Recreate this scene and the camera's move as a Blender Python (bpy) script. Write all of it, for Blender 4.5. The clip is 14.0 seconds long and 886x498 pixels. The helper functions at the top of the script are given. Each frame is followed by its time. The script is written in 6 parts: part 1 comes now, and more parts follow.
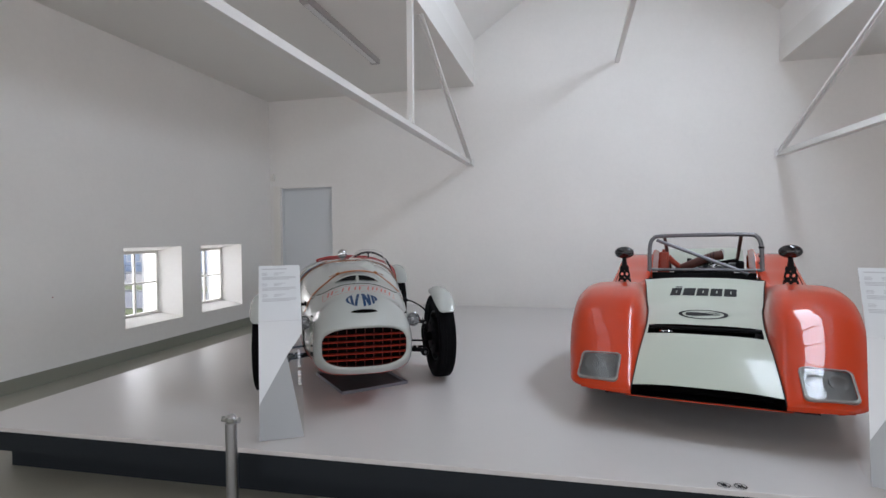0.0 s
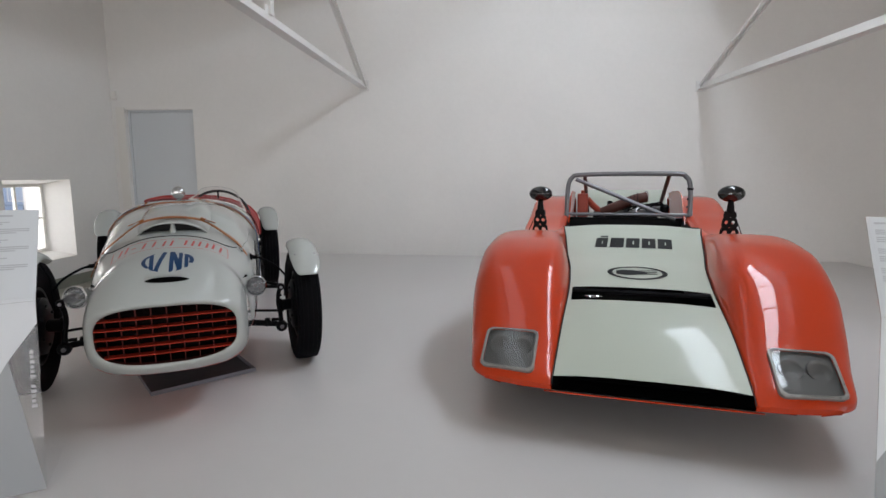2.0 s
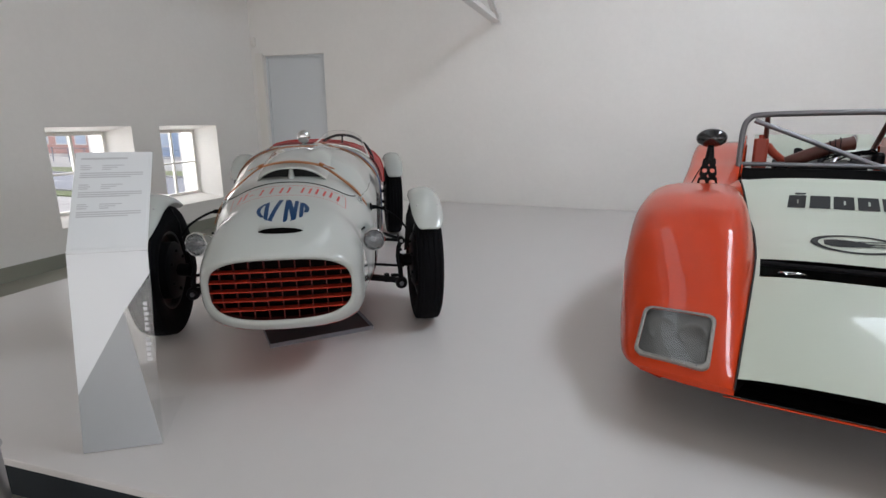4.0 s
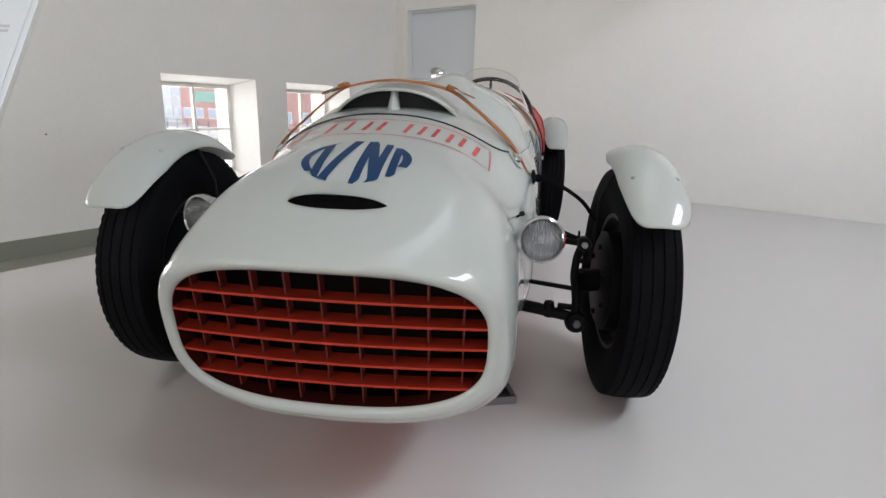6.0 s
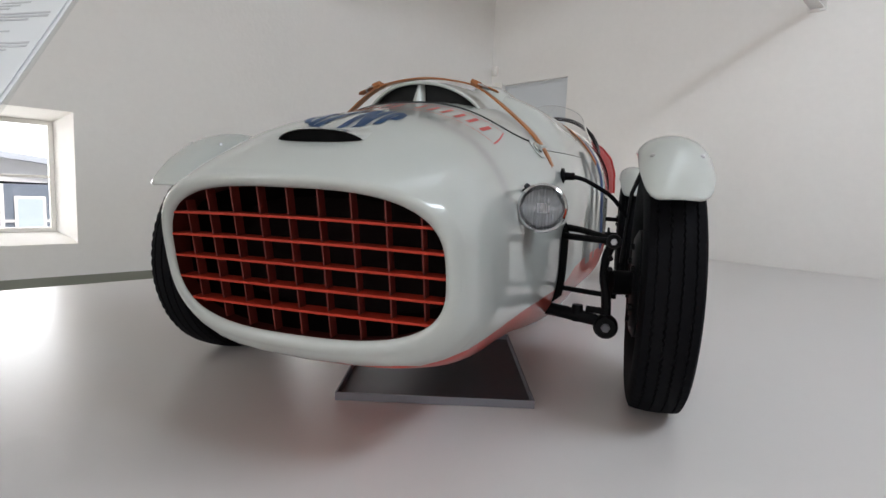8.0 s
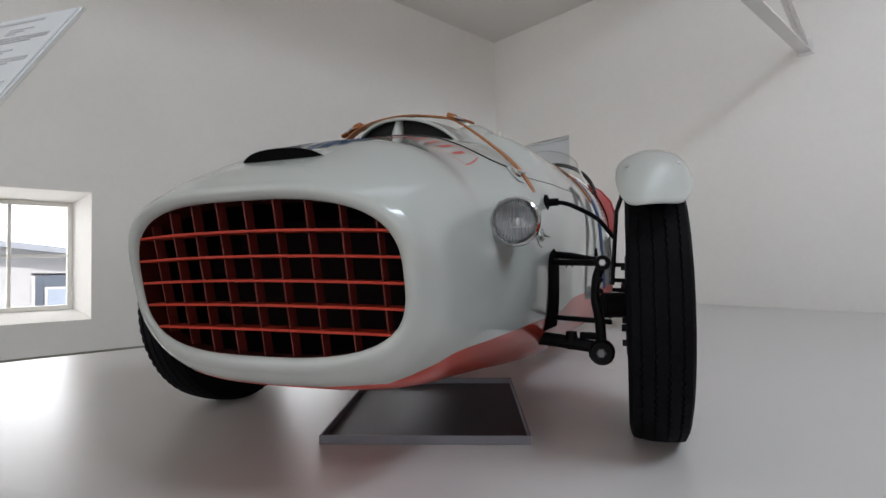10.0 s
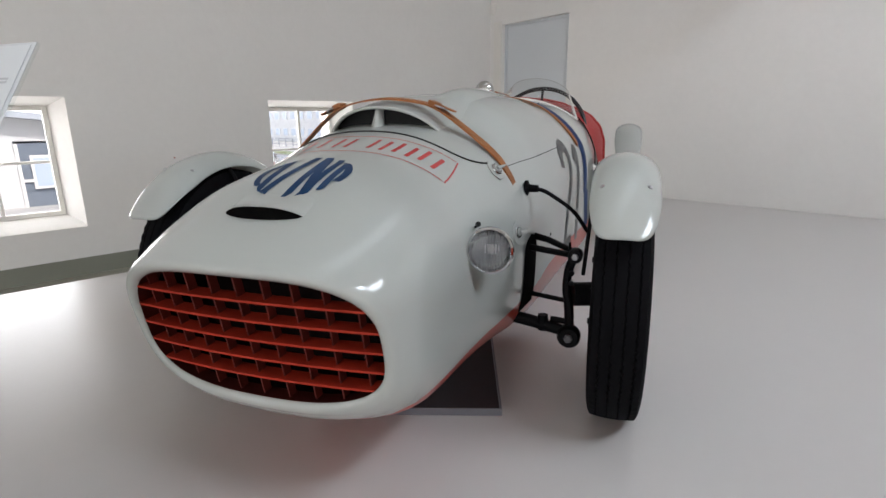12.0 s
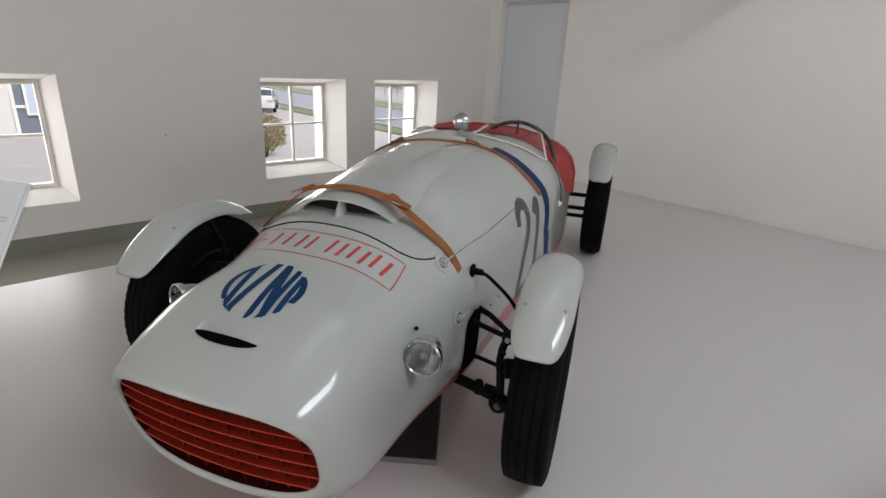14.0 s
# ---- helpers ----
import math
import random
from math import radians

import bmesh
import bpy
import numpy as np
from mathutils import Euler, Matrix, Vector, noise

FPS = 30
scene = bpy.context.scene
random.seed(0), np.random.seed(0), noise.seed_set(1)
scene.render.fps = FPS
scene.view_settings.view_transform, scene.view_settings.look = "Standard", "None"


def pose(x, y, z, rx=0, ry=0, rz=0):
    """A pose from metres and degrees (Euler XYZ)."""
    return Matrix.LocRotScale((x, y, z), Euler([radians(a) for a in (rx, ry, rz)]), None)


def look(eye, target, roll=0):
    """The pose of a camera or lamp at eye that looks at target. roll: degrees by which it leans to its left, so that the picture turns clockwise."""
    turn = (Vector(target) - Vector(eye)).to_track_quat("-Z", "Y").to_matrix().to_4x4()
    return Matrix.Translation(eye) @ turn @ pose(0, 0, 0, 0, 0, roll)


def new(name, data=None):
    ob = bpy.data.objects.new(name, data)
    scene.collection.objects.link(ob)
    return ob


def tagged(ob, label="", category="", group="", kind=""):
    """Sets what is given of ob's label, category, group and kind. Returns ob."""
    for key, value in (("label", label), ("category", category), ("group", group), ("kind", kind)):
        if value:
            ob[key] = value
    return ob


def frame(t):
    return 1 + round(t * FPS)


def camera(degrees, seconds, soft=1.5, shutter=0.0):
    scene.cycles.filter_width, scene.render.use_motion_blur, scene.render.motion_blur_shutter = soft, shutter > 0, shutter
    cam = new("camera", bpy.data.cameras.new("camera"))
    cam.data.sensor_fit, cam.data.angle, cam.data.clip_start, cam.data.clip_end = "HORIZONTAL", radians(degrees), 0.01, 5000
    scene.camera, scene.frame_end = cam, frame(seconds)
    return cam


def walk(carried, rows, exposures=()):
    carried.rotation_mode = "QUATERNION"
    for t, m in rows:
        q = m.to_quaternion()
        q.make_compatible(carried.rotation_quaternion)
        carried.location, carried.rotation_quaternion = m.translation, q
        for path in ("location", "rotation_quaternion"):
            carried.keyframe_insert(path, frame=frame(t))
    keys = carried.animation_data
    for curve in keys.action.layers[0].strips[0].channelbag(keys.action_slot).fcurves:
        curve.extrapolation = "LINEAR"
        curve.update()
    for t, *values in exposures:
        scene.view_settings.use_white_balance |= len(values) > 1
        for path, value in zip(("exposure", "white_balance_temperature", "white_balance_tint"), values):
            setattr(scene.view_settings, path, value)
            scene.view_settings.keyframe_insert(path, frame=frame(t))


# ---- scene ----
cam = camera(81.3, 14.0)
PATH = [
    (0, (0.306, 0.085, 1.201), (-0.177, 2.025, 1.142), -0.5),
    (0.5, (0.338, 0.496, 1.171), (0.241, 2.485, 0.986), -0.1),
    (1, (0.397, 0.781, 1.178), (0.384, 2.768, 0.947), 0.6),
    (1.5, (0.355, 1.053, 1.158), (0.28, 3.035, 0.9), 0.6),
    (2, (0.337, 1.192, 1.153), (0.191, 3.166, 0.866), 0.3),
    (2.5, (0.349, 1.22, 1.145), (0.132, 3.182, 0.827), -0.0),
    (3, (0.396, 1.247, 1.142), (0.068, 3.189, 0.792), -0.2),
    (3.5, (0.382, 1.339, 1.123), (-0.079, 3.242, 0.716), 0.1),
    (4, (0.21, 1.598, 1.116), (-0.388, 3.444, 0.633), -0.1),
    (4.2, (0.132, 1.706, 1.108), (-0.556, 3.517, 0.609), -0.5),
    (6.3, (-0.443, 2.84, 0.763), (-1.55, 4.429, 0.262), 1.8),
    (6.5, (-0.433, 2.877, 0.72), (-1.583, 4.443, 0.247), 1.6),
    (7, (-0.42, 2.859, 0.703), (-1.651, 4.373, 0.263), 1.9),
    (7.5, (-0.329, 2.808, 0.722), (-1.664, 4.264, 0.408), 2.6),
    (7.7, (-0.235, 2.823, 0.654), (-1.61, 4.249, 0.378), 2.8),
    (9.8, (-0.142, 2.945, 0.462), (-1.608, 4.305, 0.484), -0.2),
    (10, (-0.144, 2.945, 0.468), (-1.616, 4.299, 0.52), -0.8),
    (10.5, (-0.137, 2.95, 0.479), (-1.618, 4.292, 0.527), -1.6),
    (11, (-0.13, 2.949, 0.496), (-1.606, 4.299, 0.482), -1.3),
    (11.5, (-0.105, 2.954, 0.627), (-1.565, 4.286, 0.318), -1.3),
    (12, (-0.095, 2.955, 0.848), (-1.512, 4.281, 0.364), -0.8),
    (12.5, (-0.033, 2.981, 1.029), (-1.438, 4.281, 0.45), -0.5),
    (13, (0.005, 3.002, 1.162), (-1.369, 4.303, 0.513), 0.5),
    (13.5, (0.03, 3.015, 1.268), (-1.335, 4.312, 0.595), 1.8),
    (14, (0.04, 3.014, 1.315), (-1.318, 4.311, 0.627), 3.1),
]
EXPOSURES = [(0.0, 0.05, 6200, 17), (1.0, 0.01, 6350, 16), (4.2, 0.13, 6450, 16), (6.5, 0.48, 6450, 15), (7.5, 0.46, 6450, 15), (10.0, 0.12, 6350, 15), (11.0, 0.11, 6350, 16), (12.0, 0.28, 6450, 16), (14.0, -0.01, 6620, 17)]

walk(cam, [(t, look(eye, target, roll)) for t, eye, target, roll in PATH], EXPOSURES)

# ---- world and light ----
world = bpy.data.worlds.new("sky")
scene.world = world
world.use_nodes = True
wn = world.node_tree.nodes
sky = wn.new("ShaderNodeTexSky")
sky.sky_type = "NISHITA"
sky.sun_disc = False
sky.sun_elevation = radians(46)
sky.sun_rotation = radians(80)
sky.air_density, sky.dust_density, sky.ozone_density = 1.0, 3.0, 1.0
world.node_tree.links.new(sky.outputs["Color"], wn["Background"].inputs["Color"])
wn["Background"].inputs["Strength"].default_value = 0.15

sun = new("sun", bpy.data.lights.new("sun", "SUN"))
sun.data.energy = 3.0
sun.data.angle = radians(1)
sun.data.color = (1.0, 0.96, 0.9)
sun.matrix_world = look((29, 5, 30.5), (0, 0, 0))


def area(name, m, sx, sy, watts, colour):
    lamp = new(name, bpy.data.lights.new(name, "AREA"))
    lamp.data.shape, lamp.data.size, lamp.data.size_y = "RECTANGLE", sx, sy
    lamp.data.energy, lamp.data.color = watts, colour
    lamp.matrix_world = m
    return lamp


# skylight over the middle aisle, and the three windows
area("skylight_daylight", look((2.73, 4.8, 4.61), (2.13, 4.8, 3.725)), 3.3, 0.75, 114, (0.80, 0.92, 1.0))
# lamp added under the unseen matching strip on the opposite slope
area("left_strip_lamp", look((-0.77, 4.8, 4.61), (-0.17, 4.8, 3.725)), 3.3, 0.75, 9, (0.80, 0.92, 1.0))
# fill lamps added behind the visitor, in an unseen glazed front and bay
area("entrance_fill", look((-0.4, -5.95, 1.55), (-0.4, 5, 1.2)), 8.0, 3.2, 160, (1.0, 0.975, 0.94))
area("side_fill", look((6.9, -2.2, 1.55), (0.0, -1.2, 1.5)), 6.6, 3.0, 76, (1.0, 0.975, 0.94))
for wy in (3.175, 5.767, 7.125):
    area("window_daylight", look((-5.62, wy, 0.62), (0, wy, 0.3)), 0.8, 0.8, 8.5, (1.0, 0.97, 0.91))

# ---- materials ----


def material(name, colour, rough=0.5, metal=0.0, coat=0.0, vary=0.0, scale=6.0, bump=0.0, bump_scale=60.0, stain=0.0,
             emission=0.0, transmission=0.0, alpha=1.0, ior=1.45, rough_vary=0.0, spec=0.5):
    m = bpy.data.materials.new(name)
    m.use_nodes = True
    nt = m.node_tree
    b = nt.nodes["Principled BSDF"]
    b.inputs["Base Color"].default_value = (*colour, 1)
    b.inputs["Roughness"].default_value = rough
    b.inputs["Metallic"].default_value = metal
    b.inputs["Coat Weight"].default_value = coat
    b.inputs["Specular IOR Level"].default_value = spec
    b.inputs["Coat Roughness"].default_value = 0.03
    b.inputs["IOR"].default_value = ior
    b.inputs["Transmission Weight"].default_value = transmission
    b.inputs["Alpha"].default_value = alpha
    if emission:
        b.inputs["Emission Color"].default_value = (*colour, 1)
        b.inputs["Emission Strength"].default_value = emission
    if vary or stain or bump or rough_vary:
        co = nt.nodes.new("ShaderNodeTexCoord")
        geo = nt.nodes.new("ShaderNodeNewGeometry")

        def noise_tex(s, detail):
            n = nt.nodes.new("ShaderNodeTexNoise")
            n.inputs["Scale"].default_value = s
            n.inputs["Detail"].default_value = detail
            nt.links.new(geo.outputs["Position"], n.inputs["Vector"])
            return n
    if vary or stain:
        hue = nt.nodes.new("ShaderNodeHueSaturation")
        hue.inputs["Color"].default_value = (*colour, 1)
        fine, broad = noise_tex(scale * 7, 5), noise_tex(scale * 0.4, 3)
        mix = nt.nodes.new("ShaderNodeMath")
        mix.operation = "MULTIPLY_ADD"
        mix.inputs[1].default_value = vary
        mix.inputs[2].default_value = 1 - vary / 2 - stain / 2
        nt.links.new(fine.outputs["Fac"], mix.inputs[0])
        add = nt.nodes.new("ShaderNodeMath")
        add.operation = "MULTIPLY_ADD"
        add.inputs[1].default_value = stain
        nt.links.new(broad.outputs["Fac"], add.inputs[0])
        nt.links.new(mix.outputs[0], add.inputs[2])
        nt.links.new(add.outputs[0], hue.inputs["Value"])
        nt.links.new(hue.outputs["Color"], b.inputs["Base Color"])
    if rough_vary:
        rn = noise_tex(scale, 4)
        rm = nt.nodes.new("ShaderNodeMath")
        rm.operation = "MULTIPLY_ADD"
        rm.inputs[1].default_value = rough_vary
        rm.inputs[2].default_value = rough - rough_vary / 2
        nt.links.new(rn.outputs["Fac"], rm.inputs[0])
        nt.links.new(rm.outputs[0], b.inputs["Roughness"])
    if bump:
        bn = noise_tex(bump_scale, 4)
        bp = nt.nodes.new("ShaderNodeBump")
        bp.inputs["Strength"].default_value = bump
        bp.inputs["Distance"].default_value = 0.004
        nt.links.new(bn.outputs["Fac"], bp.inputs["Height"])
        nt.links.new(bp.outputs["Normal"], b.inputs["Normal"])
    return m


PLASTER = material("plaster", (0.84, 0.825, 0.795), 0.9, vary=0.05, scale=3, bump=0.35, bump_scale=30, stain=0.08)
CEILING = material("ceiling_paint", (0.80, 0.785, 0.75), 0.9, vary=0.03, scale=3, bump=0.15, bump_scale=30, stain=0.04)
DECK = material("platform_coating", (0.60, 0.578, 0.562), 0.31, vary=0.03, scale=2, stain=0.05, rough_vary=0.04)
FASCIA = material("dark_fascia", (0.016, 0.020, 0.024), 0.6, spec=0.2, vary=0.1, scale=8)
FLOOR = material("floor_coating", (0.30, 0.295, 0.245), 0.4, vary=0.06, scale=4, stain=0.1, rough_vary=0.1)
SKIRT = material("skirting_paint", (0.25, 0.255, 0.21), 0.5, vary=0.05, scale=6)
DOOR = material("grey_door_paint", (0.66, 0.695, 0.72), 0.5, vary=0.03, scale=6, stain=0.03)
TRIMW = material("white_gloss_paint", (0.82, 0.80, 0.75), 0.35, vary=0.03, scale=10)
STEELW = material("white_painted_steel", (0.78, 0.77, 0.75), 0.4, vary=0.04, scale=12)
FIXTURE = material("lamp_housing", (0.42, 0.41, 0.40), 0.45)
DIFFUSER = material("lamp_tube", (0.75, 0.75, 0.74), 0.3)
IVORY = material("ivory_car_paint", (0.44, 0.465, 0.44), 0.3, coat=1.0, spec=0.15, vary=0.02, scale=9, stain=0.03)
CREAM = material("cream_car_paint", (0.475, 0.515, 0.44), 0.3, coat=0.3, spec=0.15, vary=0.02, scale=9, stain=0.03)
ORANGE = material("orange_red_car_paint", (0.52, 0.043, 0.008), 0.35, coat=0.65, spec=0.08, vary=0.04, scale=9, stain=0.05)
REDPAINT = material("red_car_paint", (0.44, 0.045, 0.025), 0.35, coat=0.6, vary=0.05, scale=10, stain=0.06)
SHROUD = material("shaded_shroud_red", (0.06, 0.007, 0.005), 0.6, spec=0.2, vary=0.15, scale=15)
MOUTH = material("scoop_mouth_shade", (0.022, 0.023, 0.023), 0.8, spec=0.1, vary=0.3, scale=12)
DUCTSHADE = material("duct_shade", (0.005, 0.002, 0.002), 0.8, spec=0.1, vary=0.3, scale=10)
GRILLESHADE = material("shaded_grille_red", (0.11, 0.012, 0.008), 0.6, vary=0.2, scale=20)
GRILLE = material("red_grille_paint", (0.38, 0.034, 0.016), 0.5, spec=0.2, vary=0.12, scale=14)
REDLEATHER = material("red_upholstery", (0.36, 0.022, 0.022), 0.5, vary=0.12, scale=14, bump=0.3, bump_scale=120)
RUBBER = material("tyre_rubber", (0.004, 0.004, 0.005), 0.7, spec=0.08, vary=0.25, scale=20, bump=0.15, bump_scale=160)
BLACK = material("black_enamel", (0.008, 0.008, 0.009), 0.35, spec=0.4, vary=0.2, scale=20)
VOID = material("opening_shade", (0.003, 0.003, 0.003), 0.95, spec=0.05)
MATBLACK = material("matt_black_metal", (0.004, 0.004, 0.005), 0.5, spec=0.18, vary=0.2, scale=30)
CHROME = material("chrome", (0.60, 0.61, 0.62), 0.08, metal=1.0, rough_vary=0.06, scale=30)
STEEL = material("brushed_steel", (0.42, 0.42, 0.43), 0.32, metal=1.0, vary=0.1, scale=40)
HOOP = material("grey_steel_tube", (0.17, 0.17, 0.18), 0.38, metal=0.6, vary=0.12, scale=25)
LEATHER = material("tan_leather", (0.30, 0.105, 0.028), 0.55, vary=0.3, scale=30, bump=0.35, bump_scale=180, stain=0.15)
BLUE = material("blue_sign_paint", (0.005, 0.038, 0.11), 0.45, spec=0.2, coat=0.2, vary=0.06, scale=20)
BLUESTRAP = material("blue_stripe", (0.008, 0.036, 0.125), 0.6, spec=0.2, vary=0.12, scale=30)
REDINK = material("red_lettering_paint", (0.50, 0.05, 0.045), 0.4, coat=0.3)
GREYINK = material("grey_number_paint", (0.075, 0.08, 0.082), 0.45, vary=0.1, scale=20)
BLACKINK = material("black_lettering_paint", (0.010, 0.011, 0.012), 0.6, spec=0.3)
SEAM = material("panel_gap", (0.02, 0.02, 0.02), 0.8)
TRAY = material("grey_sheet_steel", (0.055, 0.055, 0.062), 0.42, metal=0.4, vary=0.12, scale=9, stain=0.15)
TRAYRIM = material("grey_tray_rim", (0.17, 0.17, 0.19), 0.45, metal=0.3, vary=0.08, scale=9)
CANISTER = material("dull_red_enamel", (0.36, 0.055, 0.03), 0.45, vary=0.15, scale=25)
MAROON = material("dark_red_hose", (0.085, 0.026, 0.018), 0.4, vary=0.2, scale=30)
PRINT = material("white_print", (0.74, 0.77, 0.79), 0.25, vary=0.01, scale=10)
GREYPRINT = material("grey_print", (0.36, 0.38, 0.39), 0.3, vary=0.03, scale=10)
TEXTINK = material("grey_ink", (0.52, 0.54, 0.565), 0.6)
PALEINK = material("pale_lettering", (0.55, 0.56, 0.57), 0.5)
PAPERTEXT = material("light_text_panel", (0.70, 0.735, 0.755), 0.35)


def glass(name, tint=(1, 1, 1), clear=0.9, rough=0.02, gloss=0.9, least=0.045):
    """Thin clear sheet: mostly see-through with a glossy reflection that grows at a slant."""
    m = bpy.data.materials.new(name)
    m.use_nodes = True
    nt = m.node_tree
    nt.nodes.remove(nt.nodes["Principled BSDF"])
    out = nt.nodes["Material Output"]
    tr, gl, mx, fr, pw, sc = (nt.nodes.new("ShaderNode" + k) for k in ("BsdfTransparent", "BsdfGlossy", "MixShader", "LayerWeight", "Math", "Math"))
    pw.operation, sc.operation = "POWER", "MULTIPLY_ADD"
    pw.inputs[1].default_value, sc.inputs[1].default_value, sc.inputs[2].default_value = 4.0, gloss, least
    fr.inputs["Blend"].default_value = 0.5
    nt.links.new(fr.outputs["Facing"], pw.inputs[0])
    nt.links.new(pw.outputs[0], sc.inputs[0])
    tr.inputs["Color"].default_value = (*[c * clear for c in tint], 1)
    gl.inputs["Roughness"].default_value = rough
    nt.links.new(sc.outputs[0], mx.inputs[0])
    nt.links.new(tr.outputs[0], mx.inputs[1])
    nt.links.new(gl.outputs[0], mx.inputs[2])
    nt.links.new(mx.outputs[0], out.inputs["Surface"])
    return m


PANE = glass("window_glass", (0.97, 0.99, 1.0), 0.95)
ACRYLIC = glass("clear_acrylic", (0.985, 0.995, 0.995), 0.985)
FOOT = glass("clear_acrylic_foot", (1, 1, 1), 1.0, 0.02, 0.15, 0.01)
SCREEN = glass("clear_windscreen", (1, 1, 1), 0.94)
LENS = material("ribbed_lamp_glass", (0.93, 0.95, 0.96), 0.0, transmission=1.0, ior=1.42)
BOWL = material("silvered_reflector", (0.60, 0.61, 0.62), 0.10, metal=1.0, rough_vary=0.1, scale=25)
PLEXI = glass("smoky_perspex", (0.95, 0.96, 0.95), 0.78, 0.06, 0.75, 0.06)
LAMPLINER = material("grey_lamp_housing", (0.13, 0.13, 0.125), 0.6, vary=0.35, scale=12, stain=0.7)
GLOSSBLACK = material("glossy_black_enamel", (0.008, 0.008, 0.010), 0.1, coat=0.6)
REFLECTOR = material("dull_reflector", (0.17, 0.17, 0.165), 0.42, metal=0.7, vary=0.2, scale=20)
MIRROR = material("mirror_glass", (0.75, 0.78, 0.76), 0.03, metal=1.0)

# ---- mesh helpers ----


def part(name, bm, mat, parent=None, label="", smooth=False, bevel=0.0, angle=35):
    me = bpy.data.meshes.new(name)
    bmesh.ops.recalc_face_normals(bm, faces=bm.faces)
    bm.to_mesh(me)
    bm.free()
    ob = new(name, me)
    for one in (mat if isinstance(mat, (list, tuple)) else (mat,)):
        me.materials.append(one)
    if smooth:
        me.polygons.foreach_set("use_smooth", [True] * len(me.polygons))
        if angle < 180:
            me.set_sharp_from_angle(angle=radians(angle))
    if bevel:
        mod = ob.modifiers.new("bevel", "BEVEL")
        mod.width, mod.segments, mod.limit_method, mod.angle_limit = bevel, 2, "ANGLE", radians(40)
    if parent is not None:
        ob.parent = parent
    if label:
        ob["label"] = label
    return ob


def empty(name, m=None):
    ob = new(name)
    ob.empty_display_size = 0.1
    if m is not None:
        ob.matrix_world = m
    return ob


def box(lo, hi, bm=None):
    bm = bm or bmesh.new()
    v = [bm.verts.new((x, y, z)) for x in (lo[0], hi[0]) for y in (lo[1], hi[1]) for z in (lo[2], hi[2])]
    for f in ((0, 1, 3, 2), (4, 6, 7, 5), (0, 4, 5, 1), (2, 3, 7, 6), (0, 2, 6, 4), (1, 5, 7, 3)):
        bm.faces.new([v[i] for i in f])
    return bm


def rings(loops, bm=None, close=True, cap=(True, True)):
    """Skin a list of rings, each a list of points of one length."""
    bm = bm or bmesh.new()
    vs = [[bm.verts.new(p) for p in loop] for loop in loops]
    n = len(loops[0])
    for a, b in zip(vs, vs[1:]):
        for i in range(n if close else n - 1):
            j = (i + 1) % n
            bm.faces.new((a[i], a[j], b[j], b[i]))
    if close and cap[0]:
        bm.faces.new(vs[0])
    if close and cap[1]:
        bm.faces.new(list(reversed(vs[-1])))
    return bm


def smooth_path(pts, steps=8):
    """Catmull-Rom through the points."""
    p = [Vector(q) for q in pts]
    p = [p[0] * 2 - p[1], *p, p[-1] * 2 - p[-2]]
    out = []
    for a, b, c, d in zip(p, p[1:], p[2:], p[3:]):
        for k in range(steps):
            t = k / steps
            out.append(0.5 * ((2 * b) + (c - a) * t + (2 * a - 5 * b + 4 * c - d) * t * t + (3 * b - a - 3 * c + d) * t ** 3))
    out.append(p[-2])
    return out


def tube(pts, r, seg=10, bm=None, closed=False):
    p = [Vector(q) for q in pts]
    loops, up = [], None
    for i, q in enumerate(p):
        if closed:
            d = p[(i + 1) % len(p)] - p[i - 1]
        else:
            d = p[min(i + 1, len(p) - 1)] - p[max(i - 1, 0)]
        d.normalize()
        if up is None:
            up = d.orthogonal().normalized()
        side = d.cross(up)
        if side.length < 1e-4:
            up = d.orthogonal()
            side = d.cross(up)
        side.normalize()
        up = side.cross(d).normalized()
        rad = r[i] if isinstance(r, (list, tuple)) else r
        loops.append([q + rad * (math.cos(a) * up + math.sin(a) * side) for a in (2 * math.pi * k / seg for k in range(seg))])
    if closed:
        loops.append(loops[0])
    bm = rings(loops, bm, cap=(not closed, not closed))
    if closed:
        bmesh.ops.remove_doubles(bm, verts=bm.verts, dist=1e-6)
    return bm


def ribbon(pts, normals, width, thick, bm=None):
    """A flat strap along pts, lying on a surface of those normals."""
    p = [Vector(q) for q in pts]
    loops = []
    for i, q in enumerate(p):
        d = (p[min(i + 1, len(p) - 1)] - p[max(i - 1, 0)]).normalized()
        n = Vector(normals[i]).normalized()
        s = d.cross(n).normalized() * width / 2
        loops.append([q - s, q + s, q + s * 0.9 + n * thick, q - s * 0.9 + n * thick])
    return rings(loops, bm)


def lathe(profile, seg=32, m=None, bm=None, closed=False):
    """Turn (radius, height) pairs round the z axis, then place by m."""
    loops = []
    for k in range(seg):
        a = 2 * math.pi * k / seg
        loops.append([(m or Matrix()) @ Vector((r * math.cos(a), r * math.sin(a), h)) for r, h in profile])
    loops.append(loops[0])
    bm = rings(loops, bm, close=closed, cap=(False, False))
    bmesh.ops.remove_doubles(bm, verts=bm.verts, dist=1e-5)
    return bm


def prism(poly, depth, m=None, bm=None):
    """A flat polygon (x, y) pushed along z by depth."""
    m = m or Matrix()
    return rings([[m @ Vector((x, y, 0)) for x, y in poly], [m @ Vector((x, y, depth)) for x, y in poly]], bm)


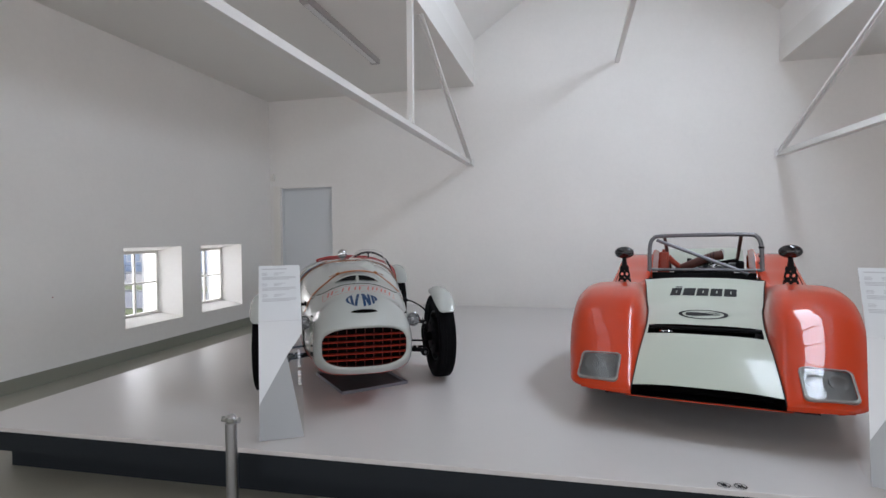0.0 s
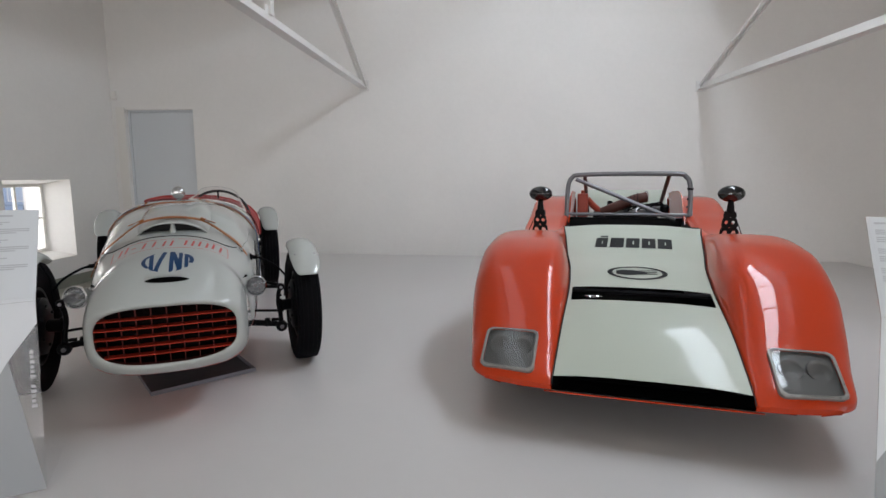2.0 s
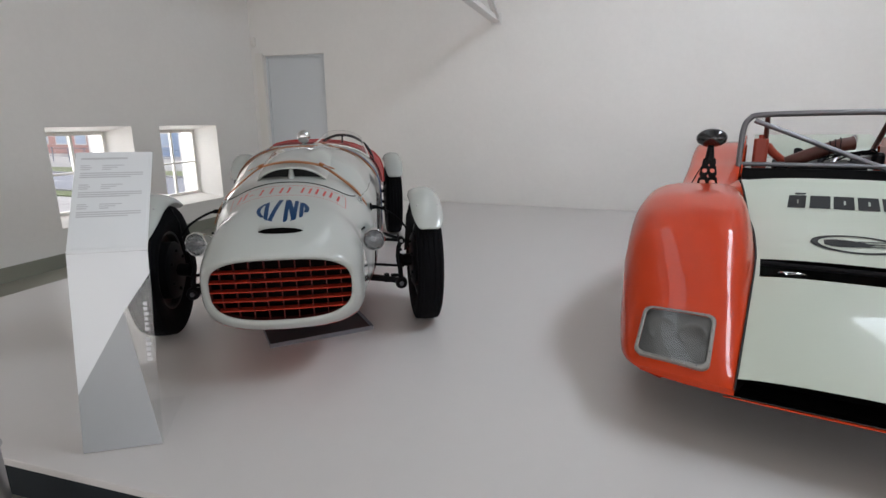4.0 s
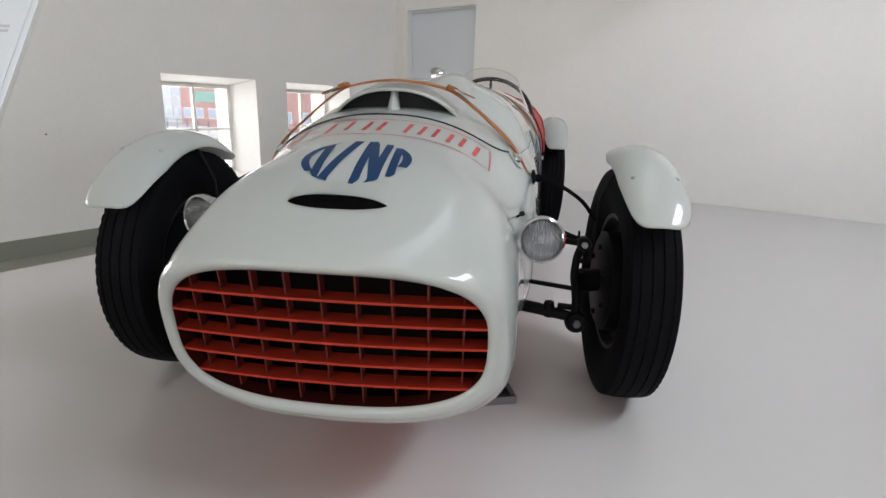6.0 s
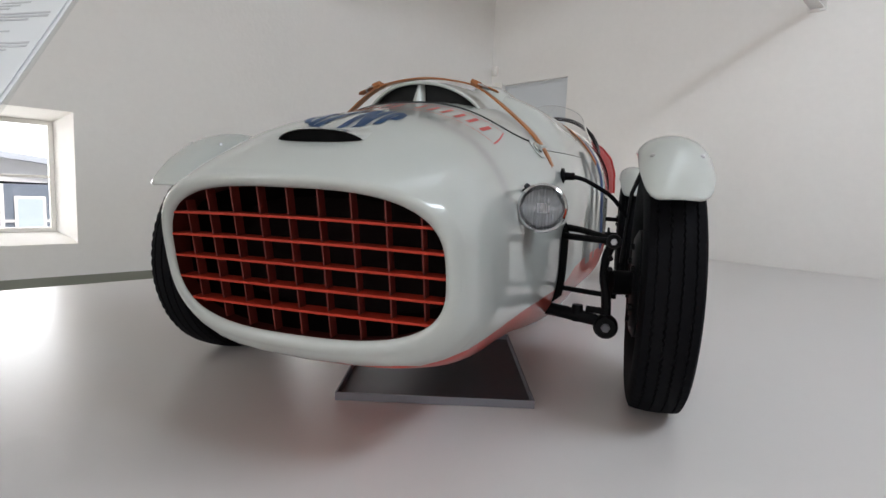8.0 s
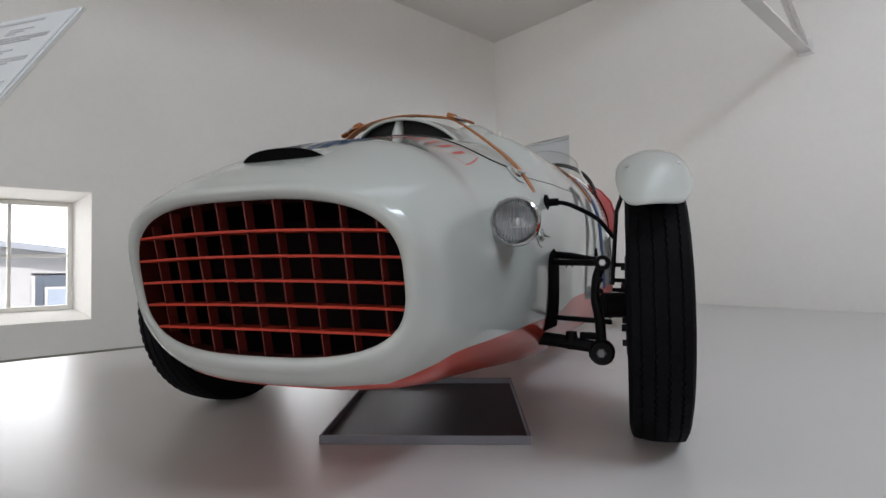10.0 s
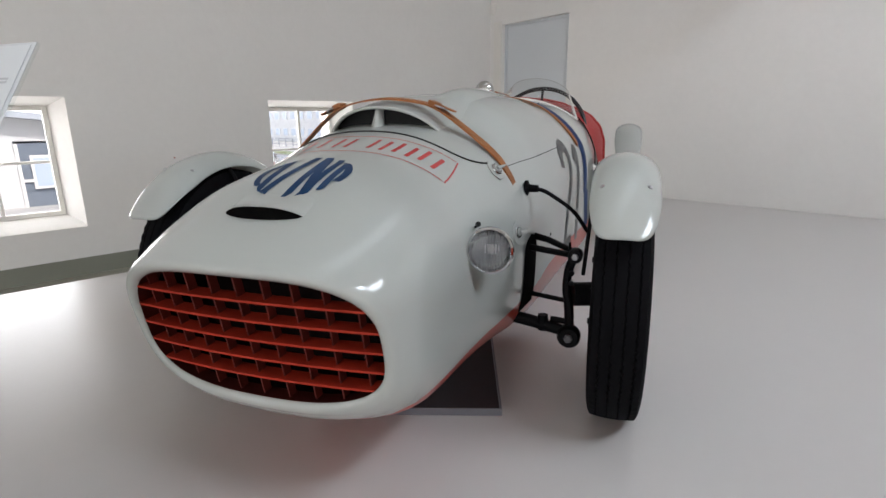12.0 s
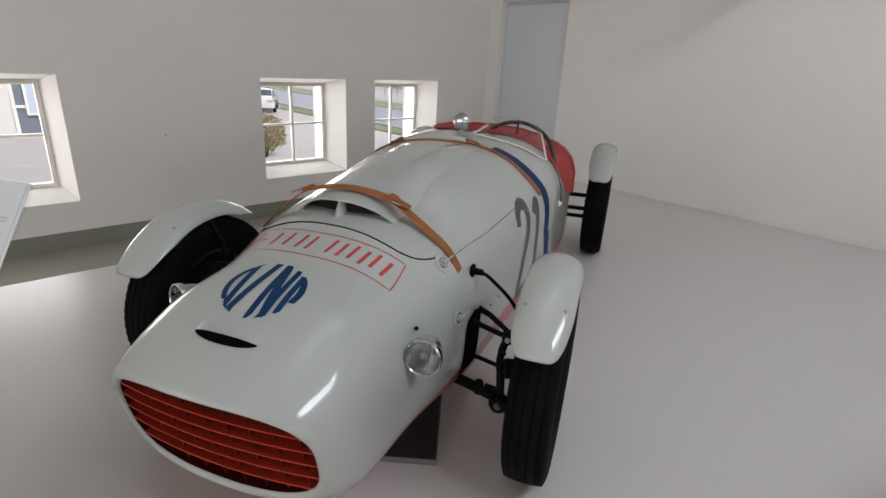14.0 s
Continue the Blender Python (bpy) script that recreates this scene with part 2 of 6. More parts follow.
def rounded(w, h, r, n=5):
    """A rounded rectangle round the origin."""
    out = []
    for cx, cy, a0 in ((w / 2 - r, h / 2 - r, 0), (r - w / 2, h / 2 - r, 90), (r - w / 2, r - h / 2, 180), (w / 2 - r, r - h / 2, 270)):
        for k in range(n + 1):
            a = radians(a0 + 90 * k / n)
            out.append((cx + r * math.cos(a), cy + r * math.sin(a)))
    return out


def table(y, pairs):
    """Smooth value at y from sorted (y, value) pairs."""
    xs, vs = [p[0] for p in pairs], [p[1] for p in pairs]
    if y <= xs[0]:
        return vs[0]
    if y >= xs[-1]:
        return vs[-1]
    i = next(k for k in range(len(xs) - 1) if y <= xs[k + 1])
    h = xs[i + 1] - xs[i]
    t = (y - xs[i]) / h

    def slope(k):
        if k == 0 or k == len(xs) - 1:
            k0 = max(k - 1, 0)
            return (vs[k0 + 1] - vs[k0]) / (xs[k0 + 1] - xs[k0])
        a, b = (vs[k] - vs[k - 1]) / (xs[k] - xs[k - 1]), (vs[k + 1] - vs[k]) / (xs[k + 1] - xs[k])
        return 0.0 if a * b <= 0 else 2 * a * b / (a + b)
    m0, m1 = slope(i) * h, slope(i + 1) * h
    return (2 * t ** 3 - 3 * t * t + 1) * vs[i] + (t ** 3 - 2 * t * t + t) * m0 + (3 * t * t - 2 * t ** 3) * vs[i + 1] + (t ** 3 - t * t) * m1


# ---- the hall ----
XL, XR, YB, YF, ZC, ZF = -5.03, 7.03, 8.5, -6.0, 3.62, -0.33
SX0, SX1, SY0 = -1.24, 3.2, -5.0          # skylight opening
T = 0.62                                   # outer wall


def wall_with_openings(name, x0, x1, y0, y1, z0, z1, holes, mat):
    """A wall along y between x0 and x1; holes are (y, y, z, z)."""
    bm = bmesh.new()
    cuts = sorted({y0, y1, *[h[0] for h in holes], *[h[1] for h in holes]})
    for a, b in zip(cuts, cuts[1:]):
        hole = next((h for h in holes if h[0] <= a and b <= h[1]), None)
        if hole is None:
            box((x0, a, z0), (x1, b, z1), bm)
        else:
            box((x0, a, z0), (x1, b, hole[2]), bm)
            box((x0, a, hole[3]), (x1, b, z1), bm)
    bmesh.ops.remove_doubles(bm, verts=bm.verts, dist=1e-5)
    return tagged(part(name, bm, mat), "off-white plastered wall", "wall", kind="structure")


floor = tagged(part("floor", box((XL - T, YF - 0.3, ZF - 0.3), (XR + 0.4, YB + 0.4, ZF)), FLOOR), "greenish grey coated hall floor", "floor", kind="structure")
WINDOWS = (3.175, 5.767, 7.125)
WZ0, WZ1, WH = 0.06, 1.06, 0.485
wall_w = wall_with_openings("wall_west", XL - T, XL, YF, YB, ZF, ZC + 0.3, [(y - WH, y + WH, WZ0, WZ1) for y in WINDOWS], PLASTER)
bm = box((XL - T, YB, ZF), (-4.83, YB + 0.4, 6.2))
box((-3.81, YB, ZF), (XR + 0.4, YB + 0.4, 6.2), bm)
box((-4.83, YB, 2.05), (-3.81, YB + 0.4, 6.2), bm)
box((-4.83, YB, ZF), (-3.81, YB + 0.4, 0.0), bm)
wall_n = tagged(part("wall_north", bm, PLASTER), "off-white plastered end wall", "wall", kind="structure")
bm = box((XR, 1.3, ZF), (XR + 0.4, YB, ZC + 0.3))
box((XR, YF, ZF), (XR + 0.4, -5.7, ZC + 0.3), bm)
box((XR, -5.7, 3.2), (XR + 0.4, 1.3, ZC + 0.3), bm)
wall_e = tagged(part("wall_east", bm, PLASTER), "off-white plastered side wall with an added bay opening", "wall", kind="structure")
# unseen bay, added with its opening to carry the side fill lamp
bay = tagged(empty("added_bay", pose(XR + 0.1, -2.2, ZF)), "added unseen glazed bay with white bars", "window", kind="structure")
for k in range(6):
    part("mullion", box((-0.05, -3.5 + 7.0 * k / 5 - 0.04, 0), (0.05, -3.5 + 7.0 * k / 5 + 0.04, 3.53)), TRIMW, bay)
part("transom", box((-0.04, -3.46, 2.1), (0.04, 3.46, 2.18)), TRIMW, bay)
part("pane", box((0.19, -3.46, 0), (0.2, 3.46, 3.53)), PANE, bay).visible_shadow = False
bm = box((XL - T, YF - 0.3, ZF), (-3.6, YF, 6.2))
box((5.6, YF - 0.3, ZF), (XR + 0.4, YF, 6.2), bm)
box((-3.6, YF - 0.3, 3.2), (5.6, YF, 6.2), bm)
wall_s = tagged(part("wall_south", bm, PLASTER), "off-white plastered end wall with an added front opening", "wall", kind="structure")
# unseen glazed front, likewise added for fill light
glazing = tagged(empty("added_front", pose(1.0, YF - 0.1, ZF)), "added unseen glazed front with white bars", "window", kind="structure")
for k in range(8):
    part("mullion", box((-4.6 + 9.2 * k / 7 - 0.04, -0.05, 0), (-4.6 + 9.2 * k / 7 + 0.04, 0.05, 3.53)), TRIMW, glazing)
part("transom", box((-4.56, -0.04, 2.1), (4.56, 0.04, 2.18)), TRIMW, glazing)
part("pane", box((-4.56, -0.2, 0), (4.56, -0.19, 3.53)), PANE, glazing).visible_shadow = False

bm = box((XL, YF, ZC), (SX0, YB, ZC + 0.3))
box((SX1, YF, ZC), (XR, YB, ZC + 0.3), bm)
box((SX0, YF, ZC), (SX1, SY0, ZC + 0.3), bm)
ceiling = tagged(part("ceiling", bm, CEILING), "off-white painted ceiling beside the skylight", "ceiling", kind="structure")
bm = box((SX0 - 0.16, SY0, ZC + 0.3), (SX0, YB, 4.39))
box((SX1, SY0, ZC + 0.3), (SX1 + 0.16, YB, 4.39), bm)
box((SX0 - 0.16, SY0 - 0.16, ZC + 0.3), (SX1 + 0.16, SY0, 6.0), bm)
well = tagged(part("skylight_wall", bm, PLASTER), "white plastered skylight shaft", "skylight", kind="structure")

# unseen gable over the shaft, closed to sun; opaque strip low on each slope
skylight = tagged(empty("skylight"), "gabled skylight with opaque white strips and white bars", "skylight", kind="structure")
RX, EZ, RZ = (SX0 + SX1) / 2, 4.36, 5.86
RUN = SX1 - RX
for s in (-1, 1):
    e, r = RX + s * (RUN + 0.16), RX
    z0 = EZ - 0.16 * (RZ - EZ) / RUN
    part("slope", rings([[(e, y, z0), (r, y, RZ), (r, y, RZ + 0.12), (e, y, z0 + 0.12)] for y in (SY0 - 0.16, YB)]), PLASTER, skylight, "white plastered slope under the roof")
    along, down = Vector((-s * RUN, 0, RZ - EZ)).normalized(), Vector((-s * (RZ - EZ), 0, -RUN)).normalized()
    o = Vector((RX + s * RUN, 0, EZ)) + along * 0.05

    def slab(y0, y1, a0, a1, d0, d1):
        return rings([[(p.x, y, p.z) for p in (o + along * a0 + down * d0, o + along * a1 + down * d0, o + along * a1 + down * d1, o + along * a0 + down * d1)] for y in (y0, y1)])
    wide, y0, y1 = 0.95, 3.15, 6.45
    part("pane", slab(y0, y1, 0, wide, 0.002, 0.006), TRIMW, skylight, "opaque white strip in place of opal glass")
    for k in range(6):
        y = y0 + (y1 - y0) * k / 5
        part("glazing_bar", slab(y - 0.028, y + 0.028, -0.02, wide + 0.02, 0.07, 0.10), STEELW, skylight)

# skirting along the side walls
for x0, x1 in ((XL, XL + 0.012), (XR - 0.012, XR)):
    tagged(part("baseboard", box((x0, YF, ZF), (x1, YB, -0.19)), SKIRT), "olive grey painted skirting", "skirting", kind="structure")
tagged(part("baseboard", box((5.4, YB - 0.012, ZF), (XR - 0.012, YB, -0.19)), SKIRT), "olive grey painted skirting", "skirting", kind="structure")
tagged(part("baseboard", box((XL + 0.012, YB - 0.012, ZF), (-3.45, YB, -0.19)), SKIRT), "olive grey painted skirting", "skirting", kind="structure")

# door in the end wall
door = tagged(empty("door_1", pose(-4.32, YB, 0)), "closed pale grey flush door in a shallow plastered reveal", "door", kind="structure")
part("door_leaf", box((-0.475, 0.07, 0.004), (0.475, 0.12, 2.02)), DOOR, door, bevel=0.004)
bm = box((-0.51, 0.06, 0.0), (-0.478, 0.14, 2.05))
box((0.478, 0.06, 0.0), (0.51, 0.14, 2.05), bm)
box((-0.478, 0.06, 2.022), (0.478, 0.14, 2.05), bm)
part("door_frame", bm, DOOR, door)
part("backing", box((-0.51, 0.15, 0.0), (0.51, 0.2, 2.05)), DOOR, door)
tagged(part("trim", box((-4.96, YB - 0.018, 0.0), (-4.83, YB, 2.09)), TRIMW, bevel=0.004), "white painted pipe casing beside the door", "trim", kind="structure")

# alarm sensor by the corner
tagged(part("wall_screw", lathe([(0, 0), (0.007, 0), (0.006, 0.003), (0.003, 0.004), (0, 0.004)], 12, pose(XL, 4.376, 0.563, 0, 90, 0)), CANISTER), "small dull red screw in the plastered wall", "screw")
sensor = tagged(empty("alarm_detector", pose(-4.97, YB, 2.25)), "small white alarm detector on the wall", "detector")
part("housing", rings([[(x, -0.002, z) for x, z in rounded(0.075, 0.13, 0.015)], [(x * 0.9, -0.035, z * 0.92) for x, z in rounded(0.075, 0.13, 0.015)], [(x * 0.6, -0.045, z * 0.7 - 0.006) for x, z in rounded(0.075, 0.13, 0.015)]]), TRIMW, sensor, smooth=True)


def window(y):
    w = tagged(empty("window", pose(XL, y, 0)), "small square four-pane window in a deep splayed reveal", "window", group="west windows", kind="structure")
    gx, gw, z0, z1 = -0.33, 0.40, 0.13, 1.0
    # splayed reveal inside the wall's opening
    inner = [(0, -WH, WZ0), (0, WH, WZ0), (0, WH, WZ1), (0, -WH, WZ1)]
    lining = [(-0.10, -0.475, 0.085), (-0.10, 0.475, 0.085), (-0.10, 0.475, 1.05), (-0.10, -0.475, 1.05)]
    deep = [(gx, -gw, z0), (gx, gw, z0), (gx, gw, z1), (gx, -gw, z1)]
    back = [(gx, -WH, WZ0), (gx, WH, WZ0), (gx, WH, WZ1), (gx, -WH, WZ1)]
    edge = [(0.0, a, b) for _, a, b in inner]
    part("reveal", rings([edge, lining, deep, back], cap=(False, False)), PLASTER, w, smooth=True, angle=50)
    part("outer_reveal", rings([[(gx - 0.05, -gw, z0), (gx - 0.05, gw, z0), (gx - 0.05, gw, z1), (gx - 0.05, -gw, z1)],
                                [(-T - 0.01, -gw - 0.03, z0 - 0.05), (-T - 0.01, gw + 0.03, z0 - 0.05), (-T - 0.01, gw + 0.03, z1 + 0.02), (-T - 0.01, -gw - 0.03, z1 + 0.02)],
                                [(-T - 0.01, -WH, WZ0), (-T - 0.01, WH, WZ0), (-T - 0.01, WH, WZ1), (-T - 0.01, -WH, WZ1)]], cap=(False, False)), PLASTER, w)
    bm = box((gx - 0.04, -gw, z0), (gx + 0.012, -gw + 0.035, z1))
    box((gx - 0.04, gw - 0.035, z0), (gx + 0.012, gw, z1), bm)
    box((gx - 0.04, -gw + 0.035, z0), (gx + 0.012, gw - 0.035, z0 + 0.035), bm)
    box((gx - 0.04, -gw + 0.035, z1 - 0.035), (gx + 0.012, gw - 0.035, z1), bm)
    part("window_frame", bm, TRIMW, w, bevel=0.004)
    zm = (z0 + z1) / 2
    part("mullion", box((gx - 0.03, -0.013, z0 + 0.035), (gx + 0.008, 0.013, z1 - 0.035)), TRIMW, w, bevel=0.004)
    for s in (-1, 1):
        lo, hi = sorted((s * 0.013, s * (gw - 0.035)))
        part("glazing_bar", box((gx - 0.025, lo, zm - 0.011), (gx + 0.004, hi, zm + 0.011)), TRIMW, w, bevel=0.003)
        for za, zb in ((z0 + 0.035, zm - 0.011), (zm + 0.011, z1 - 0.035)):
            p = part("pane", box((gx - 0.016, lo, za), (gx - 0.012, hi, zb)), PANE, w)
            p.visible_shadow = False
    return w


for y in WINDOWS:
    window(y)

# ---- steel roof trusses ----


def truss(x, zc, top, post, fall):
    t = tagged(empty("roof_truss", pose(x, 0, 0)), "white painted steel truss along the skylight edge", "truss", group="roof trusses", kind="structure")
    low = fall * (YB - YF)
    bm = rings([[(-0.05, y, zc - 0.035 - d), (0.05, y, zc - 0.035 - d), (0.05, y, zc - 0.022 - d), (-0.05, y, zc - 0.022 - d)] for y, d in ((YB, 0), (YF, low))])
    rings([[(-0.007, y, zc - 0.022 - d), (0.007, y, zc - 0.022 - d), (0.007, y, zc + 0.05 - d), (-0.007, y, zc + 0.05 - d)] for y, d in ((YB, 0), (YF, low))], bm)
    part("bottom_chord", bm, STEELW, t, bevel=0.002)
    (ya, za), (yb, zb) = (8.47, zc + 0.03), (top, ZC)
    for s in (-0.02, 0.02):
        part("diagonal", tube([(s, ya, za), (s, yb, zb)], 0.022, 4), STEELW, t)
    for y in (post, post - 3.4):
        part("post", box((-0.03, y - 0.03, zc + 0.04 - fall * (YB - y)), (0.03, y + 0.03, ZC)), STEELW, t, bevel=0.003)
        part("gusset", box((-0.0085, y - 0.09, zc - 0.02 - fall * (YB - y)), (0.0085, y + 0.09, zc + 0.1 - fall * (YB - y))), STEELW, t)
    part("end_plate", box((-0.07, YB - 0.015, zc - 0.06), (0.07, YB, zc + 0.08)), STEELW, t, bevel=0.003)
    return t


truss(-1.31, 2.352, 5.6, 5.25, 0.013)
truss(3.215, 2.312, 5.27, 5.11, 0.017)
ridge = tagged(empty("ridge_beam", pose(0.99, 0, 3.83)), "white steel tie beam under the skylight", "beam", kind="structure")
part("bar", box((-0.03, YF, -0.03), (0.03, YB, 0.03)), STEELW, ridge, bevel=0.004)


def ceiling_lamp(x, y, half=0.98):
    c = tagged(empty("ceiling_light", pose(x, y, ZC)), "long grey surface-mounted strip light, switched off", "ceiling light", group="strip lights")
    part("housing", rings([[(-0.06, -half, 0), (0.06, -half, 0), (0.05, -half, -0.06), (-0.05, -half, -0.06)], [(-0.06, half, 0), (0.06, half, 0), (0.05, half, -0.06), (-0.05, half, -0.06)]]), FIXTURE, c, bevel=0.004)
    part("diffuser", box((-0.03, 0.05 - half, -0.075), (0.03, half - 0.05, -0.06)), DIFFUSER, c, bevel=0.006)
    part("cap", box((-0.062, half - 0.05, -0.07), (0.062, half + 0.02, -0.001)), FIXTURE, c, bevel=0.004)


ceiling_lamp(-2.32, 5.87)
ceiling_lamp(4.25, 5.87)

# ---- platform ----
PX0, PX1 = -3.53, 5.30
front = [(PX0, 2.532), (PX1, 2.848)]
platform = tagged(empty("platform"), "low white display platform with a dark edge", "platform", kind="structure")


def deck(inset, z0, z1):
    poly = [(front[0][0] + inset, front[0][1] + inset), (front[1][0] - inset, front[1][1] + inset), (PX1 - inset, YB - 0.014), (PX0 + inset, YB - 0.014)]
    return rings([[(x, y, z0) for x, y in poly], [(x, y, z1) for x, y in poly]])


part("deck", deck(0.0, -0.028, 0.0), DECK, platform, "glossy white coated deck", bevel=0.004)
part("fascia", deck(0.006, -0.15, -0.028), FASCIA, platform, "dark slate edge")
part("plinth", deck(0.18, ZF, -0.15), FASCIA, platform)


def pictogram(x, y, kind):
    s = tagged(empty("floor_sticker", pose(x, y, 0.002, 0, 0, 4)), "round black pictogram sticker on the platform edge", "sticker", group="floor stickers")
    part("ring", rings([[(r * math.cos(a), r * math.sin(a), 0) for a in (2 * math.pi * k / 28 for k in range(28))] for r in (0.025, 0.029)], cap=(False, False)), BLACKINK, s)
    bm = bmesh.new()
    if kind:
        prism([(-0.008, -0.014), (0.008, -0.014), (0.012, 0.004), (0.006, 0.014), (-0.006, 0.014), (-0.012, 0.002)], 0.001, bm=bm)
    else:
        prism([(-0.014, -0.012), (-0.002, -0.014), (0.0, 0.012), (-0.010, 0.014)], 0.001, bm=bm)
        prism([(0.003, -0.010), (0.013, -0.012), (0.011, 0.010), (0.004, 0.014)], 0.001, bm=bm)
    part("figure", bm, BLACKINK, s)
    part("slash", prism([(-0.02, 0.016), (-0.017, 0.02), (0.02, -0.016), (0.017, -0.02)], 0.0015), BLACKINK, s)


pictogram(1.005, 2.739, True)
pictogram(1.077, 2.742, False)

# barrier post with a cord in front of the platform
post = tagged(empty("barrier_post", pose(-1.44, 2.43, ZF)), "short chrome barrier post with a round head", "barrier post")
part("base", lathe([(0, 0), (0.13, 0), (0.13, 0.006), (0.10, 0.016), (0.03, 0.022), (0.03, 0.03)], 32), STEEL, post, smooth=True)
part("pole", lathe([(0.03, 0.02), (0.03, 0.54), (0.026, 0.545), (0.0, 0.545)], 24), STEEL, post, smooth=True)
part("head", lathe([(0.0, 0.54), (0.02, 0.542), (0.028, 0.558), (0.026, 0.575), (0.014, 0.588), (0, 0.591)], 20), CHROME, post, smooth=True)
for s in (-1, 1):
    part("hook", tube([(s * 0.02, 0, 0.557), (s * 0.05, 0, 0.56)], [0.012, 0.016], 10), CHROME, post, smooth=True)

# ---- information stands ----


def info_stand(m, flip):
    """Folded clear acrylic stand; x across, y to the back."""
    s = tagged(empty("information_stand", m), "folded acrylic stand with white text panel and grey triangle", "sign", group="information stands")
    w, zf, zt = 0.25, 0.68, 1.005
    fold, top = 0.13, 0.34

    def lower(x, z, off=0.0):
        return (x, fold * z / zf - off, z)

    def upper(x, z, off=0.0):
        return (x, fold + (top - fold) * (z - zf) / (zt - zf) - off, z + off * 0.6)
    h = w / 2
    for name, fn, z0, z1 in (("lower_sheet", lower, 0.004, zf), ("text_sheet", upper, zf, zt)):
        bm = rings([[fn(-h, z0), fn(h, z0), fn(h, z1), fn(-h, z1)], [fn(-h, z0, -0.005), fn(h, z0, -0.005), fn(h, z1, -0.005), fn(-h, z1, -0.005)]])
        part(name, bm, ACRYLIC, s)
    part("foot", box((-h, 0.006, 0.001), (h, 0.34, 0.003)), FOOT, s).visible_shadow = False
    k = -1 if flip else 1

    def sheet(pts, fn, off, mat, name, label=""):
        bm = rings([[fn(k * x, z, off) for x, z in pts], [fn(k * x, z, off + 0.001) for x, z in pts]])
        return part(name, bm, mat, s, label)
    sheet([(-h, 0.205), (0.035, 0.475), (h, 0.60), (h, zf), (-h, zf)], lower, 0.001, PRINT, "white_print")
    sheet([(-h, 0.004), (h, 0.004), (0.035, 0.475), (-h, 0.205)], lower, 0.0012, GREYPRINT, "grey_print", "grey triangle print")
    back = [(-h, zf), (h, zf), (h, zt), (-h, zt)]
    sheet(back, upper, 0.001, PRINT, "panel")
    sheet([(-h + 0.008, zf + 0.012), (h - 0.008, zf + 0.012), (h - 0.008, zt - 0.006), (-h + 0.008, zt - 0.006)], upper, 0.003, PAPERTEXT, "paper")
    k = 1
    rows = [(zt - 0.026, -0.105, 0.045, 0.006)]
    z = zt - 0.048
    for block in range(3):
        for i in range(3):
            rows.append((z, -0.105, -0.075 + 0.006 * (i % 2), 0.003))
            rows.append((z, -0.035, 0.035 - 0.02 * i, 0.003))
            z -= 0.0065
        z -= 0.006
        for i in range(3):
            rows.append((z, -0.105, 0.098 - (0.04 if i == 2 else 0), 0.0036))
            z -= 0.0068
        z -= 0.018
    bm = bmesh.new()
    for z, x0, x1, hh in rows:
        rings([[upper(x0, z, 0.0045), upper(x1, z, 0.0045), upper(x1, z + hh, 0.0045), upper(x0, z + hh, 0.0045)],
               [upper(x0, z, 0.005), upper(x1, z, 0.005), upper(x1, z + hh, 0.005), upper(x0, z + hh, 0.005)]], bm)
    part("text_block", bm, TEXTINK, s, "unreadable lines of grey text")
    # upright lettering beside the triangle
    xx = (h - 0.022) * (-1 if flip else 1)
    word = new("lettering")
    word.parent = s
    word["label"] = "pale upright lettering"
    for i in range(12):
        if i == 5:
            continue
        z = 0.30 + 0.0175 * i
        bm = rings([[lower(xx - 0.006, z, 0.001), lower(xx + 0.007 + 0.003 * (i % 3 == 0), z, 0.001), lower(xx + 0.007 + 0.003 * (i % 3 == 0), z + 0.011, 0.001), lower(xx - 0.006, z + 0.011, 0.001)],
               [lower(xx - 0.006, z, 0.002), lower(xx + 0.007, z, 0.002), lower(xx + 0.007, z + 0.011, 0.002), lower(xx - 0.006, z + 0.011, 0.002)]])
        part("letter_bar", bm, PALEINK, word)
    return s


info_stand(pose(-1.343, 2.762, 0, 0, 0, 31.5), False)
info_stand(pose(1.785, 2.841, 0, 0, 0, -14.5), False)

# ---- white single-seat racing car ----
# local axes: x to the car's left, y to its tail, z up
TOP = [(-0.09, 0.602), (-0.06, 0.626), (0.0, 0.663), (0.15, 0.732), (0.37, 0.790), (0.46, 0.816), (0.6, 0.844), (0.8, 0.876), (1.2, 0.920), (1.4, 0.936), (1.75, 0.950), (2.2, 0.94), (2.7, 0.89), (3.2, 0.80), (3.6, 0.68), (3.9, 0.54), (4.0, 0.47)]
BOT = [(-0.09, 0.279), (-0.06, 0.254), (0.0, 0.236), (0.1, 0.218), (0.3, 0.190), (0.5, 0.166), (0.8, 0.150), (1.5, 0.15), (2.5, 0.165), (3.2, 0.24), (3.8, 0.36), (4.0, 0.42)]
HALF = [(-0.09, 0.310), (-0.06, 0.321), (0.0, 0.335), (0.15, 0.349), (0.3, 0.361), (0.4, 0.374), (0.5, 0.394), (0.6, 0.409), (0.75, 0.422), (1.0, 0.448), (1.4, 0.480), (1.9, 0.528), (2.4, 0.545), (3.0, 0.50), (3.5, 0.36), (3.85, 0.18), (4.0, 0.05)]
MID = [(-0.09, 0.44), (0.1, 0.425), (0.3, 0.405), (0.42, 0.42), (0.6, 0.475), (0.75, 0.495), (1.4, 0.51), (3.0, 0.51), (4.0, 0.45)]
